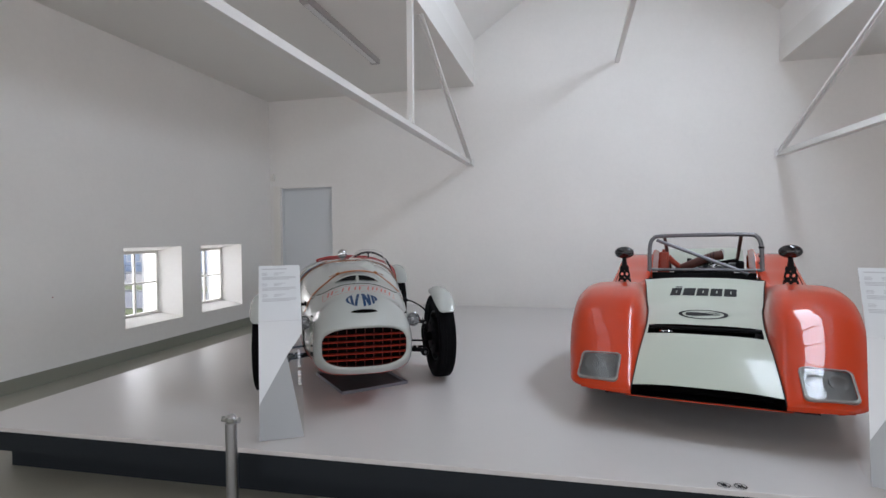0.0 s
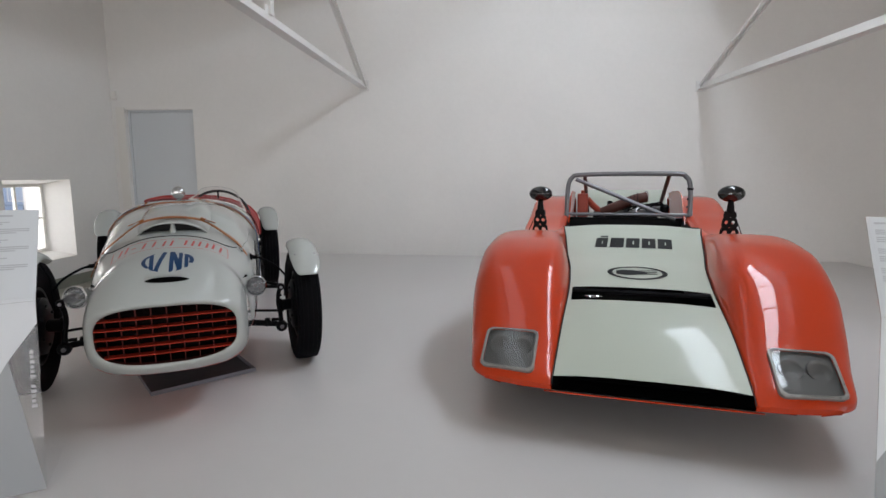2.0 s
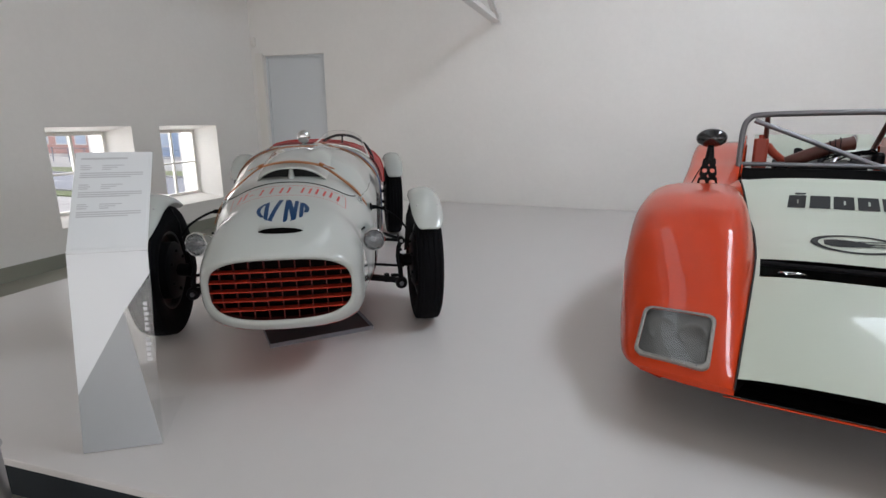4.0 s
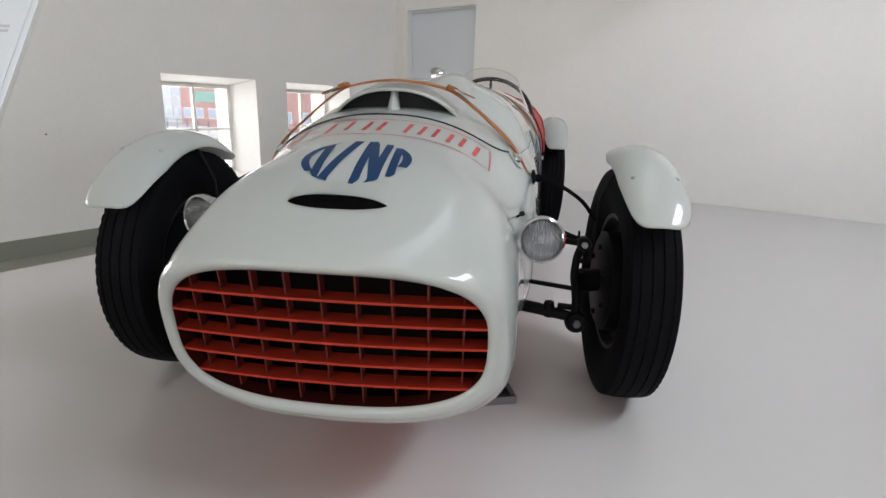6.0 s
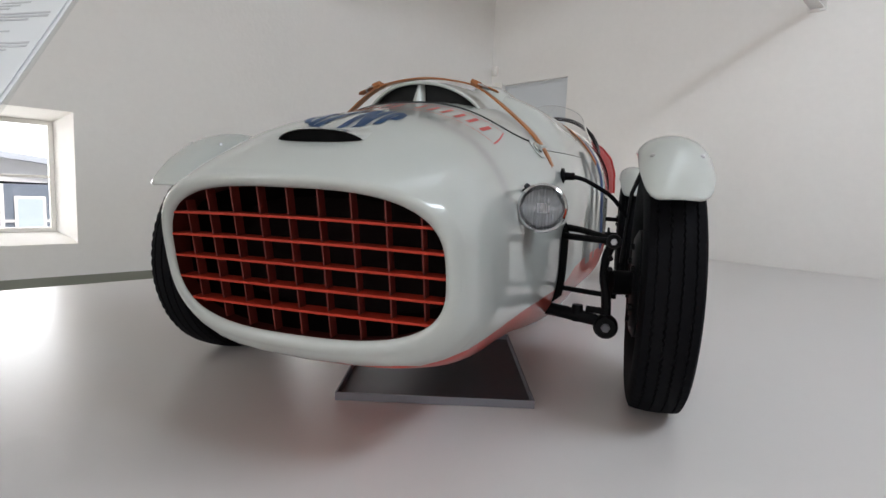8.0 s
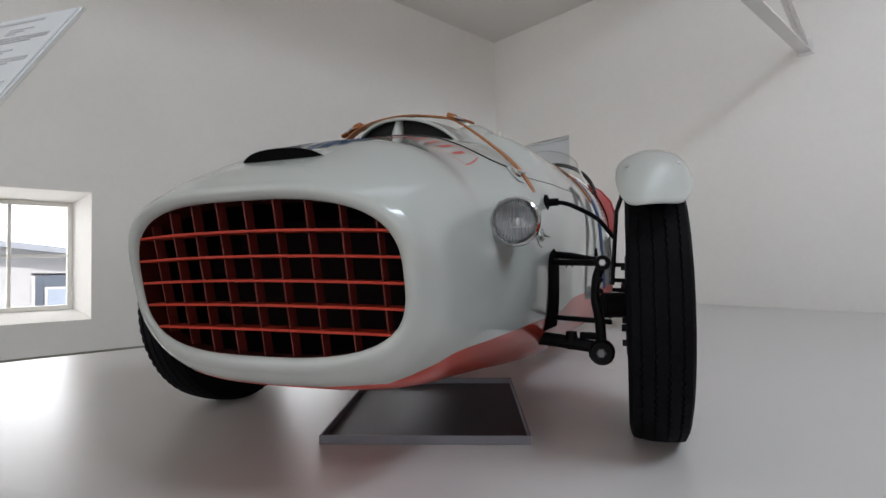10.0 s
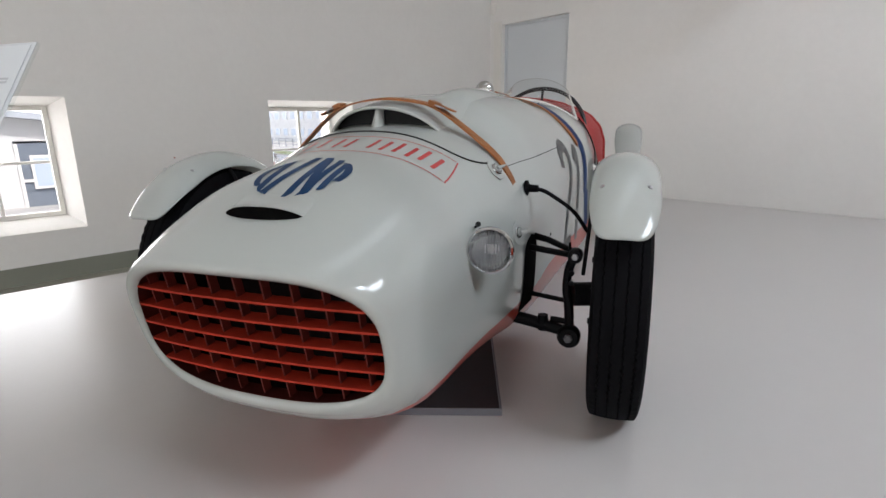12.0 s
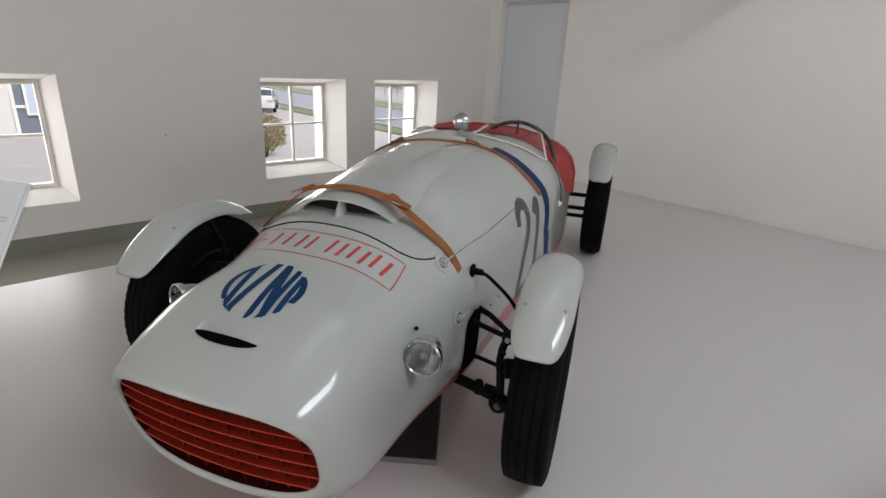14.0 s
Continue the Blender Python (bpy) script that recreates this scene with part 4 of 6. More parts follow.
# starting number 21 on both sides


def side_stroke(path, w, s):
    """One painted stroke of even width along a path of (y, z) on the car's side."""
    fn = lambda y, z: side_at(y, z, s)
    pts = [Vector((a[0] + (b[0] - a[0]) * k / 6, a[1] + (b[1] - a[1]) * k / 6, 0)) for a, b in zip(path, path[1:]) for k in range(6)] + [Vector((*path[-1], 0))]
    left, right = [], []
    for i, p in enumerate(pts):
        d = (pts[min(i + 1, len(pts) - 1)] - pts[max(i - 1, 0)]).normalized()
        left.append((p.x - d.y * w / 2, p.y + d.x * w / 2))
        right.append((p.x + d.y * w / 2, p.y - d.x * w / 2))

    def shape(u, v):
        i = round(u * (len(pts) - 1))
        return tuple(left[i][k] + (right[i][k] - left[i][k]) * v for k in (0, 1))
    return patch(fn, shape, 0.0014, len(pts) - 1, 3, outward)


NY, NZ = 1.262, 0.313
two = [(0.0, 0.255), (0.004, 0.285), (0.022, 0.309), (0.05, 0.317), (0.078, 0.305), (0.092, 0.278), (0.092, 0.24), (0.08, 0.2), (0.062, 0.16), (0.042, 0.11), (0.022, 0.06), (0.012, 0.028), (0.022, 0.018), (0.06, 0.017), (0.108, 0.017)]
one = [(0.15, 0.262), (0.163, 0.28), (0.178, 0.296), (0.188, 0.29), (0.19, 0.26), (0.19, 0.13), (0.19, 0.0)]
for s in (1, -1):
    for strokes in (two, one):
        st = [(NY + 1.45 * a * s + (0 if s > 0 else 0.31), NZ + 1.36 * b) for a, b in strokes]
        part("digit", side_stroke(st, 0.052, s), GREYINK, car, "dark grey starting number")

# catches on the bonnet sides
for s in (-1, 1):
    for yy, zz in ((0.598, 0.711), (0.585, 0.539)):
        p = side_at(yy, zz, s)
        n = normal_of(lambda u, v: side_at(u, v, s), yy, zz)
        n = n if n.x * s > 0 else -n
        back = (Vector((0, 1, -0.15)) - n * n.dot(Vector((0, 1, -0.15)))).normalized()
        m = Matrix.Translation(p) @ Matrix((back, n.cross(back), n)).transposed().to_4x4()
        c = part("catch", prism([(0.035 * math.cos(t), 0.035 * math.sin(t)) for t in (2 * math.pi * (k + 0.5) / 8 for k in range(8))], 0.003, m), IVORY, car, "spring bonnet catch", bevel=0.001)
        for rad, up in ((0.019, 0.006), (0.012, 0.009)):
            part("ring", tube([m @ Vector((rad * math.cos(t), 0.8 * rad * math.sin(t), up)) for t in (2 * math.pi * k / 16 for k in range(16))], 0.0026, 6, closed=True), CHROME if rad > 0.015 else IVORY, c)
        part("lever", tube([m @ Vector((-0.006, 0, 0.010)), m @ Vector((0.018, 0, 0.012)), m @ Vector((0.060, 0.004, 0.010))], [0.006, 0.005, 0.0022], 8), IVORY, c, smooth=True)

# black side patch behind the nose, for shade in the suspension arms' opening
for s in (-1, 1):
    def hole(u, v):
        z = 0.505 - 0.235 * v
        w = 0.070 * min(1.0, math.sqrt(max(0.0, 1 - max(0.0, 1 - v * 5) ** 2))) + 0.001
        return 0.728 - 0.01 * v + w * (2 * u - 1), z
    part("arm_opening_shade", patch(lambda y, z, s=s: side_at(y, z, s), hole, 0.002, 4, 16, outward), VOID, car, "dark patch for the shade in the arm opening")
    for yy in (0.90, 0.99):
        p = side_at(yy, 0.45, s)
        part("rivet", lathe([(0.005, 0), (0.004, 0.003), (0, 0.0035)], 8, Matrix.Translation(p) @ Vector((s, 0, 0)).to_track_quat("Z", "Y").to_matrix().to_4x4()), MATBLACK, car)

# wheels, guards, suspension
R = 0.345
for s in (-1, 1):
    wheel(car, 0.690 if s > 0 else -0.706, 0.68, R, 0.068 if s > 0 else 0.070, s)
    wheel(car, s * 0.70, 3.08, R, 0.075, s)
    mudguard(car, 0.685 if s > 0 else -0.706, 0.68 if s > 0 else 0.672, R if s > 0 else R - 0.006, 0.412, 0.084 if s > 0 else 0.089, 36 if s > 0 else 34, 110 if s > 0 else 134)
    mudguard(car, s * 0.70, 3.08, R, 0.465, 0.086, 34, 135)
    arm = lambda *p: [(s * q[0], q[1], q[2]) for q in p]
    part("upper_arm", tube(arm((0.36, 0.75, 0.466), (0.47, 0.70, 0.463), (0.557, 0.667, 0.461)), [0.011, 0.0095, 0.0095], 10), MATBLACK, car, smooth=True)
    joint = part("upper_joint", lathe([(0, -0.02), (0.019, -0.02), (0.021, -0.015), (0.021, 0.015), (0.019, 0.02), (0, 0.02)], 20, pose(s * 0.562, 0.667, 0.461, 90, 0, 0)), MATBLACK, car, smooth=True)
    part("bolt_head", lathe([(0, 0.02), (0.010, 0.02), (0.010, 0.026), (0.008, 0.028), (0, 0.028)], 6, pose(s * 0.562, 0.667, 0.461, 90, 0, 0)), STEEL, joint)
    part("grease_nipple", tube(arm((0.545, 0.665, 0.478), (0.545, 0.665, 0.50)), [0.005, 0.003], 8), MATBLACK, joint, smooth=True)
    part("upper_link", tube(arm((0.39, 0.80, 0.49), (0.47, 0.76, 0.482), (0.556, 0.69, 0.466)), [0.012, 0.010, 0.009], 10), MATBLACK, car, smooth=True)
    part("lower_arm", tube(arm((0.22, 0.72, 0.258), (0.44, 0.67, 0.243), (0.55, 0.64, 0.232)), [0.020, 0.019, 0.016], 12), MATBLACK, car, smooth=True)
    low = part("lower_joint", lathe([(0, -0.022), (0.028, -0.022), (0.034, -0.012), (0.034, 0.012), (0.028, 0.022), (0, 0.022)], 18, pose(s * 0.556, 0.635, 0.222, 90, 0, 0)), MATBLACK, car, smooth=True)
    part("bolt_head", lathe([(0, 0.022), (0.013, 0.022), (0.013, 0.028), (0.010, 0.031), (0, 0.031)], 6, pose(s * 0.556, 0.635, 0.222, 90, 0, 0)), HOOP, low)
    part("damper_bracket", lathe([(0, -0.024), (0.015, -0.024), (0.018, 0), (0.015, 0.024), (0, 0.024)], 14, pose(s * 0.475, 0.66, 0.247)), MATBLACK, car, smooth=True)
    part("damper_link", tube(arm((0.50, 0.655, 0.262), (0.552, 0.645, 0.262)), 0.010, 8), MATBLACK, car, smooth=True)
    post = part("king_post", tube(smooth_path(arm((0.561, 0.665, 0.461), (0.546, 0.66, 0.42), (0.541, 0.655, 0.36), (0.552, 0.648, 0.30), (0.556, 0.64, 0.222)), 5), [0.013] * 7 + [0.012] * 7 + [0.014] * 7, 10), MATBLACK, car, smooth=True)
    for zz in (0.415, 0.385, 0.27):
        part("bolt_head", lathe([(0, 0.0), (0.008, 0.0), (0.008, 0.008), (0, 0.009)], 6, pose(s * 0.556, 0.640, zz, 90, 0, 0)), MATBLACK, post)
    part("stub_axle", tube(arm((0.56, 0.66, 0.345), (0.62, 0.68, 0.345)), 0.035, 14), MATBLACK, car, smooth=True)
    part("track_rod", tube(arm((0.32, 0.80, 0.30), (0.58, 0.73, 0.292)), 0.008, 8), MATBLACK, car, smooth=True)
    part("brake_hose", tube(smooth_path(arm((0.563, 0.67, 0.44), (0.54, 0.68, 0.39), (0.553, 0.68, 0.33), (0.58, 0.67, 0.31)), 5), 0.004, 6), RUBBER, car, smooth=True)
    g = side_at(0.742, 0.643, 1)
    part("cable", tube(smooth_path(arm((g.x, g.y, g.z), (g.x + 0.045, 0.738, 0.640), (0.482, 0.72, 0.626), (0.548, 0.695, 0.585), (0.592, 0.68, 0.53)), 6), 0.0062, 8), RUBBER, car, "black rubber cable", smooth=True)
    part("grommet", lathe([(0.024, -0.002), (0.024, 0.006), (0.012, 0.011), (0.011, 0.038), (0, 0.038)], 18, Matrix.Translation((s * g.x, g.y, g.z)) @ Vector((s, -0.03, 0.0)).to_track_quat("Z", "Y").to_matrix().to_4x4()), RUBBER, car, smooth=True)
    for yy, zz in ((3.02, 0.44), (3.06, 0.33), (3.1, 0.26)):
        part("rear_arm", tube(arm((0.42, yy - 0.05, zz), (0.64, yy, zz - 0.01)), 0.015, 10), MATBLACK, car, smooth=True)
    part("guard_stay", tube(arm((0.585, 0.68, 0.40), (0.60, 0.68, 0.6), (0.645, 0.65, 0.73)), 0.006, 6), MATBLACK, car, smooth=True)
    # headlamp on a stub bracket
    m = pose(0.397 if s > 0 else -0.402, 0.297 if s > 0 else 0.265, 0.555 if s > 0 else 0.572, 86, 0, 5 if s > 0 else -18) @ Matrix.Scale(0.87, 4)
    lamp = part("headlamp", lathe([(0.0, -0.118), (0.016, -0.114), (0.035, -0.095), (0.051, -0.055), (0.0585, -0.012)], 36, m), CHROME, car, "chrome headlamp with ribbed glass", smooth=True)
    part("bezel", lathe([(0.0585, -0.013), (0.0625, -0.010), (0.0645, 0.0), (0.0625, 0.010), (0.0575, 0.013), (0.0545, 0.009)], 40, m), CHROME, lamp, smooth=True)
    part("reflector", lathe([(0.055, 0.006), (0.050, -0.014), (0.040, -0.034), (0.024, -0.052), (0.010, -0.058), (0.0, -0.059)], 32, m), BOWL, lamp, "silvered reflector bowl", smooth=True)
    part("bulb", lathe([(0.009, -0.058), (0.009, -0.036), (0.013, -0.026), (0.011, -0.014), (0.0, -0.008)], 16, m), STEEL, lamp, smooth=True)
    rib = []
    for k in range(1, 80):
        x = -0.055 + 0.110 * k / 80
        h = math.sqrt(0.055 ** 2 - x * x)
        rib.append([m @ Vector((x, h * j / 6, 0.009 + 0.010 * (1 - (x * x + (h * j / 6) ** 2) / 0.055 ** 2) + 0.0010 * math.cos(2 * math.pi * k / 5.7))) for j in range(-6, 7)])
    part("lens", rings(rib, close=False), LENS, lamp, "ribbed lamp glass", smooth=True, angle=60).visible_shadow = False
    part("bracket", tube([m @ Vector((0, 0, -0.07)), m @ Vector((-s * 0.05, -0.012, -0.085)), m @ Vector((-s * 0.10, -0.015, -0.09))], [0.012, 0.012, 0.02], 10), CHROME, lamp, smooth=True)
    stalk = side_at(0.37, 0.592, s)
    part("switch", tube([stalk, stalk + Vector((s * 0.008, -0.008, 0.006)), stalk + Vector((s * 0.010, -0.011, 0.009)), stalk + Vector((s * 0.013, -0.016, 0.012))], [0.003, 0.003, 0.0065, 0.0065], 10), MATBLACK, lamp, "small black knob on a stalk", smooth=True)

# cockpit: red padding, seat hole, screen, steering wheel, mirror


def padding(u, v):
    """Red upholstered edge round the driver's place, u across from right to left, v from front to back."""
    a = -24 + 108 * u
    front = table(a, [(-24, 2.22), (-15, 2.07), (0, 2.0), (40, 1.98), (52, 1.99), (66, 2.05), (76, 2.12), (84, 2.20)])
    back = table(a, [(-24, 2.27), (-12, 2.45), (10, 2.62), (50, 2.66), (70, 2.62), (84, 2.42)])
    rise = table(a, [(-24, 0.006), (-8, 0.018), (8, 0.02), (30, 0.018), (48, 0.036), (60, 0.040), (70, 0.034), (84, 0.018)])
    y = front + (back - front) * v
    p = hull(y, a)
    q = Vector((p.x * 1.3, 0, p.z - 0.48)).normalized()
    w = min(1.0, v / 0.42)
    fold = 0.0016 * math.sin(a * 0.55) * math.sin(math.pi * v)
    return p + q * (0.004 + fold + rise * (math.sin(math.pi / 2 * w) if v < 0.42 else max(0.0, math.cos(math.pi / 2 * (v - 0.42) / 0.58)) ** 0.7))


part("cockpit_trim", rings([[padding(i / 56, j / 20) for i in range(57)] for j in range(21)], close=False), REDLEATHER, car, "red upholstered cockpit edge", smooth=True, angle=180)
part("cockpit_roll", tube([padding(i / 56, 0.40) for i in range(57)], 0.011, 8), REDLEATHER, car, "red padded roll", smooth=True)
for s in (0.42, 0.60):
    part("stitching", tube([padding(s, j / 12) + Vector((0, 0, 0.001)) for j in range(13)], 0.0022, 5), SEAM, car)
# curved screen in a white frame, with two narrow vents ahead of it


def screen_base(a):
    p = bonnet(0.235 - 0.205 * math.cos(a), 1.945 - 0.155 * math.sin(a))
    return Vector((p.x, p.y, p.z - 0.002))


def screen_top(a):
    return Vector((0.24 - 0.150 * math.cos(a), 2.01 - 0.10 * math.sin(a), 0.978 + 0.068 * math.sin(a) + 0.010 * math.cos(a)))


for a0, a1 in ((0.75, 1.45), (1.62, 2.55)):
    edge = [screen_base(a0 + (a1 - a0) * k / 14) for k in range(15)]
    part("vent", rings([[bonnet(p.x, p.y - d) + Vector((0, 0, 0.0015)) for p in edge] for d in (0.012, 0.026)], close=False), SEAM, car, "dark vent slit")
arc = [math.pi * i / 28 for i in range(29)]
loops = []
for j in range(7):
    t = j / 6
    loops.append([screen_base(a).lerp(screen_top(a), t) + Vector((0, -0.010 * math.sin(math.pi * t) * math.sin(a), 0)) for a in arc])
screen = part("windscreen", rings(loops, close=False), SCREEN, car, "curved clear aero screen", smooth=True, angle=180)
screen.visible_shadow = False
part("screen_frame", tube([p + Vector((0, 0, 0.003)) for p in loops[0]], 0.0065, 8), TRIMW, screen, "white screen frame", smooth=True)
for i in (0, -1):
    part("screen_post", tube([row[i] for row in loops], [0.006, 0.006, 0.0055, 0.005, 0.0045, 0.004, 0.003], 8), TRIMW, screen, "white screen frame", smooth=True)
part("screen_edge", tube(loops[-1], 0.0012, 6), STEEL, screen, smooth=True)
m = pose(0.239, 2.028, 0.784, 70, 0, 0)
sw = part("steering_wheel", tube([m @ Vector((0.237 * math.cos(t), 0.237 * math.sin(t), 0)) for t in (2 * math.pi * k / 40 for k in range(40))], 0.011, 8, closed=True), BLACK, car, "black steering wheel", smooth=True)
for k in range(3):
    a = radians(90 + 120 * k)
    part("spoke", tube([m @ Vector((0, 0, -0.02)), m @ Vector((0.23 * math.cos(a), 0.23 * math.sin(a), 0))], 0.007, 6), MATBLACK, sw)
m = Matrix.Translation((-0.045, 1.95, 0.998))
mir = part("mirror", lathe([(0.044, -0.012), (0.049, -0.009), (0.050, 0.0), (0.047, 0.014), (0.037, 0.026), (0.020, 0.034), (0, 0.036)], 28, m @ pose(0, 0, 0, 94, 0, 0)), CHROME, car, "round chrome mirror on a stem", smooth=True)
part("mirror_glass", lathe([(0.0455, -0.0105), (0, -0.0105)], 24, m @ pose(0, 0, 0, 94, 0, 0)), MIRROR, mir, smooth=True)
p = bonnet(-0.045, 1.95)
part("stem", tube([(p.x, p.y, p.z - 0.005), (p.x, p.y, p.z + 0.012), (p.x, p.y, 0.962)], [0.016, 0.007, 0.006], 10), CHROME, mir, smooth=True)

# cable from the screen to a small fitting on the side
a, b = side_at(1.97, 0.79), side_at(2.0, 0.60)
part("cable", tube(smooth_path([bonnet(0.44, 1.95) + Vector((0.004, 0, 0.012)), a + Vector((0.006, 0, 0.006)), side_at(1.985, 0.70) + Vector((0.012, 0, 0)), b + Vector((0.008, 0, 0))], 6), 0.0028, 6), RUBBER, car, smooth=True)
part("fitting", lathe([(0.018, -0.002), (0.017, 0.004), (0.009, 0.007), (0.008, 0.014), (0, 0.015)], 16, Matrix.Translation(b) @ Vector((1, 0, 0.15)).to_track_quat("Z", "Y").to_matrix().to_4x4()), TRIMW, car, "small white cable fitting", smooth=True)

# black box added to darken the underside and its reflection in the tray
part("underside_box", box((-0.12, 0.62, 0.125), (0.12, 1.1, 0.16)), MATBLACK, car, "black box under the engine", bevel=0.02)
part("drain_plug", lathe([(0, 0), (0.016, 0), (0.016, -0.012), (0.010, -0.016), (0, -0.016)], 6, pose(0.05, 0.72, 0.126)), STEEL, car)

# drip tray under the engine
tray = tagged(empty("drip_tray", pose(-0.97, 4.002, 0, 0, 0, 44.5)), "grey sheet steel drip tray on the platform", "tray")
part("pan", box((-0.546, 0.002, 0.001), (-0.002, 0.66, 0.004)), TRAY, tray)
for lo, hi in (((-0.548, 0, 0.001), (0, 0.005, 0.024)), ((-0.548, 0.657, 0.001), (0, 0.662, 0.024)), ((-0.548, 0.005, 0.001), (-0.543, 0.657, 0.024)), ((-0.005, 0.005, 0.001), (0, 0.657, 0.024))):
    part("rim", box(lo, hi), TRAYRIM, tray, bevel=0.001)

# ---- orange sports prototype ----
# local axes as before: x to the car's left, y to its tail
proto = tagged(empty("sports_prototype", pose(1.208, 4.008, 0, 0, -0.9, -12.6)), "low open orange-red racing prototype with a cream bonnet", "racing car")
PW = [(-0.75, 0.40), (-0.4, 0.385), (0.0, 0.372), (0.3, 0.385), (0.6, 0.42), (0.98, 0.46), (1.3, 0.50), (2.2, 0.50), (3.2, 0.48)]
ZP = [(-0.735, 0.245), (-0.70, 0.27), (-0.6, 0.321), (-0.4, 0.408), (-0.2, 0.471), (0.0, 0.522), (0.2, 0.565), (0.5, 0.615), (0.58, 0.635), (0.75, 0.680), (0.98, 0.735), (1.12, 0.765), (1.25, 0.74), (1.4, 0.68), (2.0, 0.775), (2.8, 0.905), (3.2, 0.905)]
ZT = [(-0.735, 0.25), (-0.725, 0.268), (-0.70, 0.29), (-0.5, 0.41), (-0.3, 0.555), (-0.1, 0.675), (0.1, 0.745), (0.3, 0.78), (0.55, 0.79), (0.8, 0.77), (1.1, 0.725), (1.4, 0.705), (2.0, 0.80), (2.8, 0.928), (3.2, 0.925)]
HWR = [(-0.735, 0.71), (-0.72, 0.75), (-0.68, 0.785), (-0.55, 0.82), (-0.3, 0.87), (0.0, 0.912), (0.3, 0.94), (0.8, 0.95), (1.1, 0.915), (1.4, 0.865), (1.8, 0.865), (2.8, 0.89), (3.2, 0.89)]


def sweep(x, y):
    """How far the nose's outer corners are swept back."""
    return 0.085 * max(0.0, (abs(x) - 0.40) / 0.40) ** 2 * max(0.0, min(1.0, (-0.1 - y) / 0.6))


def wing_section(y):
    """Cross-section of one front-to-rear wing, from the inner edge outwards and down."""
    pw, zp, zt, hw = table(y, PW), table(y, ZP), table(y, ZT), table(y, HWR)
    d = zt - zp
    xm = pw + 0.15
    out = [(pw, zp - 0.012), (pw + 0.006, zp + 0.08 * d), (pw + 0.022, zp + 0.42 * d), (pw + 0.045, zp + 0.72 * d), (pw + 0.075, zp + 0.90 * d), (pw + 0.11, zp + 0.975 * d)]
    zs = min(zt - 0.012, max(0.58 * zt, 0.238))
    n = table(y, [(-0.7, 3.0), (-0.2, 3.4), (0.3, 4.2), (0.9, 4.6), (1.5, 7.0), (3.2, 9.0)])
    for k in range(0, 13):
        a = math.pi / 2 * k / 12
        out.append((xm + (hw - xm) * math.sin(a) ** (2 / n), zs + (zt - zs) * max(0.0, math.cos(a)) ** (2 / n)))
    zb = min(zs - 0.003, 0.225)
    for k in range(1, 5):
        out.append((hw - 0.035 * (k / 4) ** 2, zs + (zb - zs) * k / 4))
    out.append((hw - 0.08, zb - 0.006))
    return out


def wing(x, y):
    """Point of the wing above (x, y)."""
    sec = wing_section(y)
    ax = abs(x)
    for (xa, za), (xb, zb) in zip(sec, sec[1:]):
        if xa <= ax <= xb:
            t = (ax - xa) / max(1e-6, xb - xa)
            return Vector((x, y + sweep(x, y), za + (zb - za) * t))
    return Vector((x, y + sweep(x, y), sec[-1][1]))


ys = [-0.735, -0.732, -0.727, -0.72, -0.71] + [round(-0.70 + 0.04 * k, 3) for k in range(98)]
for s in (1, -1):
    loops = [[(s * x, y + sweep(x, y), z) for x, z in wing_section(y)] for y in ys]
    nose_cap = [(s * x * 0.998, -0.728 + sweep(x, -0.728), 0.222) for x, z in wing_section(-0.735)]
    tail = [(s * x, ys[-1] + 0.02, 0.3 + 0 * z) for x, z in wing_section(ys[-1])]
    part("wing", rings([nose_cap, *loops, tail], close=False), ORANGE, proto, "glossy orange-red wing", smooth=True, angle=38)


def deckline(x, y):
    """Point of the cream bonnet panel."""
    return Vector((x, y, table(y, ZP) + 0.020 * (1 - min(1.0, abs(x) / 0.42) ** 3)))


def panel_strip(y0, y1, inset, n=30):
    return patch(deckline, lambda u, v: ((table(y0 + (y1 - y0) * v, PW) - inset) * (2 * u - 1), y0 + (y1 - y0) * v), 0.002, 20, n, lambda p: Vector((0, 0, 1)))


SL0, SL1 = -0.15, 0.005
part("bonnet", panel_strip(-0.70, SL0, 0.006), CREAM, proto, "cream painted bonnet panel", smooth=True, angle=180)
part("bonnet", panel_strip(SL1, 1.14, 0.006), CREAM, proto, "cream painted bonnet panel", smooth=True, angle=180)
for s in (-1, 1):
    part("bonnet_edge", patch(deckline, lambda u, v, s=s: (s * (0.352 + (table(SL0 + (SL1 - SL0) * v, PW) - 0.358) * u), SL0 + (SL1 - SL0) * v), 0.002, 2, 3, lambda p: Vector((0, 0, 1))), CREAM, proto)
    gapline = [(s * (table(y, PW) - 0.001), y, table(y, ZP) + 0.004) for y in ys if y < 1.15]
    part("bonnet_gap", tube(gapline, 0.0028, 6), SEAM, proto)
# outlet trough
DULLBLACK = material("dull_black_paint", (0.028, 0.028, 0.03), 0.8, spec=0.15, vary=0.3, scale=15)
bm = rings([[(-0.352, SL0, 0.478), (0.352, SL0, 0.478), (0.352, SL1, 0.46), (-0.352, SL1, 0.46)]] + [[(-0.352, SL0, 0.40), (0.352, SL0, 0.40), (0.352, SL1, 0.40), (-0.352, SL1, 0.40)]], cap=(False, True))
part("outlet", bm, DULLBLACK, proto, "black air outlet across the bonnet")
part("outlet_lip", tube([(-0.352 + 0.704 * k / 10, SL1, table(SL1, ZP) - 0.006) for k in range(11)], 0.012, 8), MATBLACK, proto, smooth=True)
part("outlet_flap", rings([[(-0.35, SL0 + 0.004, 0.476), (0.35, SL0 + 0.004, 0.476)], [(-0.35, SL1, 0.455), (0.35, SL1, 0.455)]], close=False), DULLBLACK, proto)
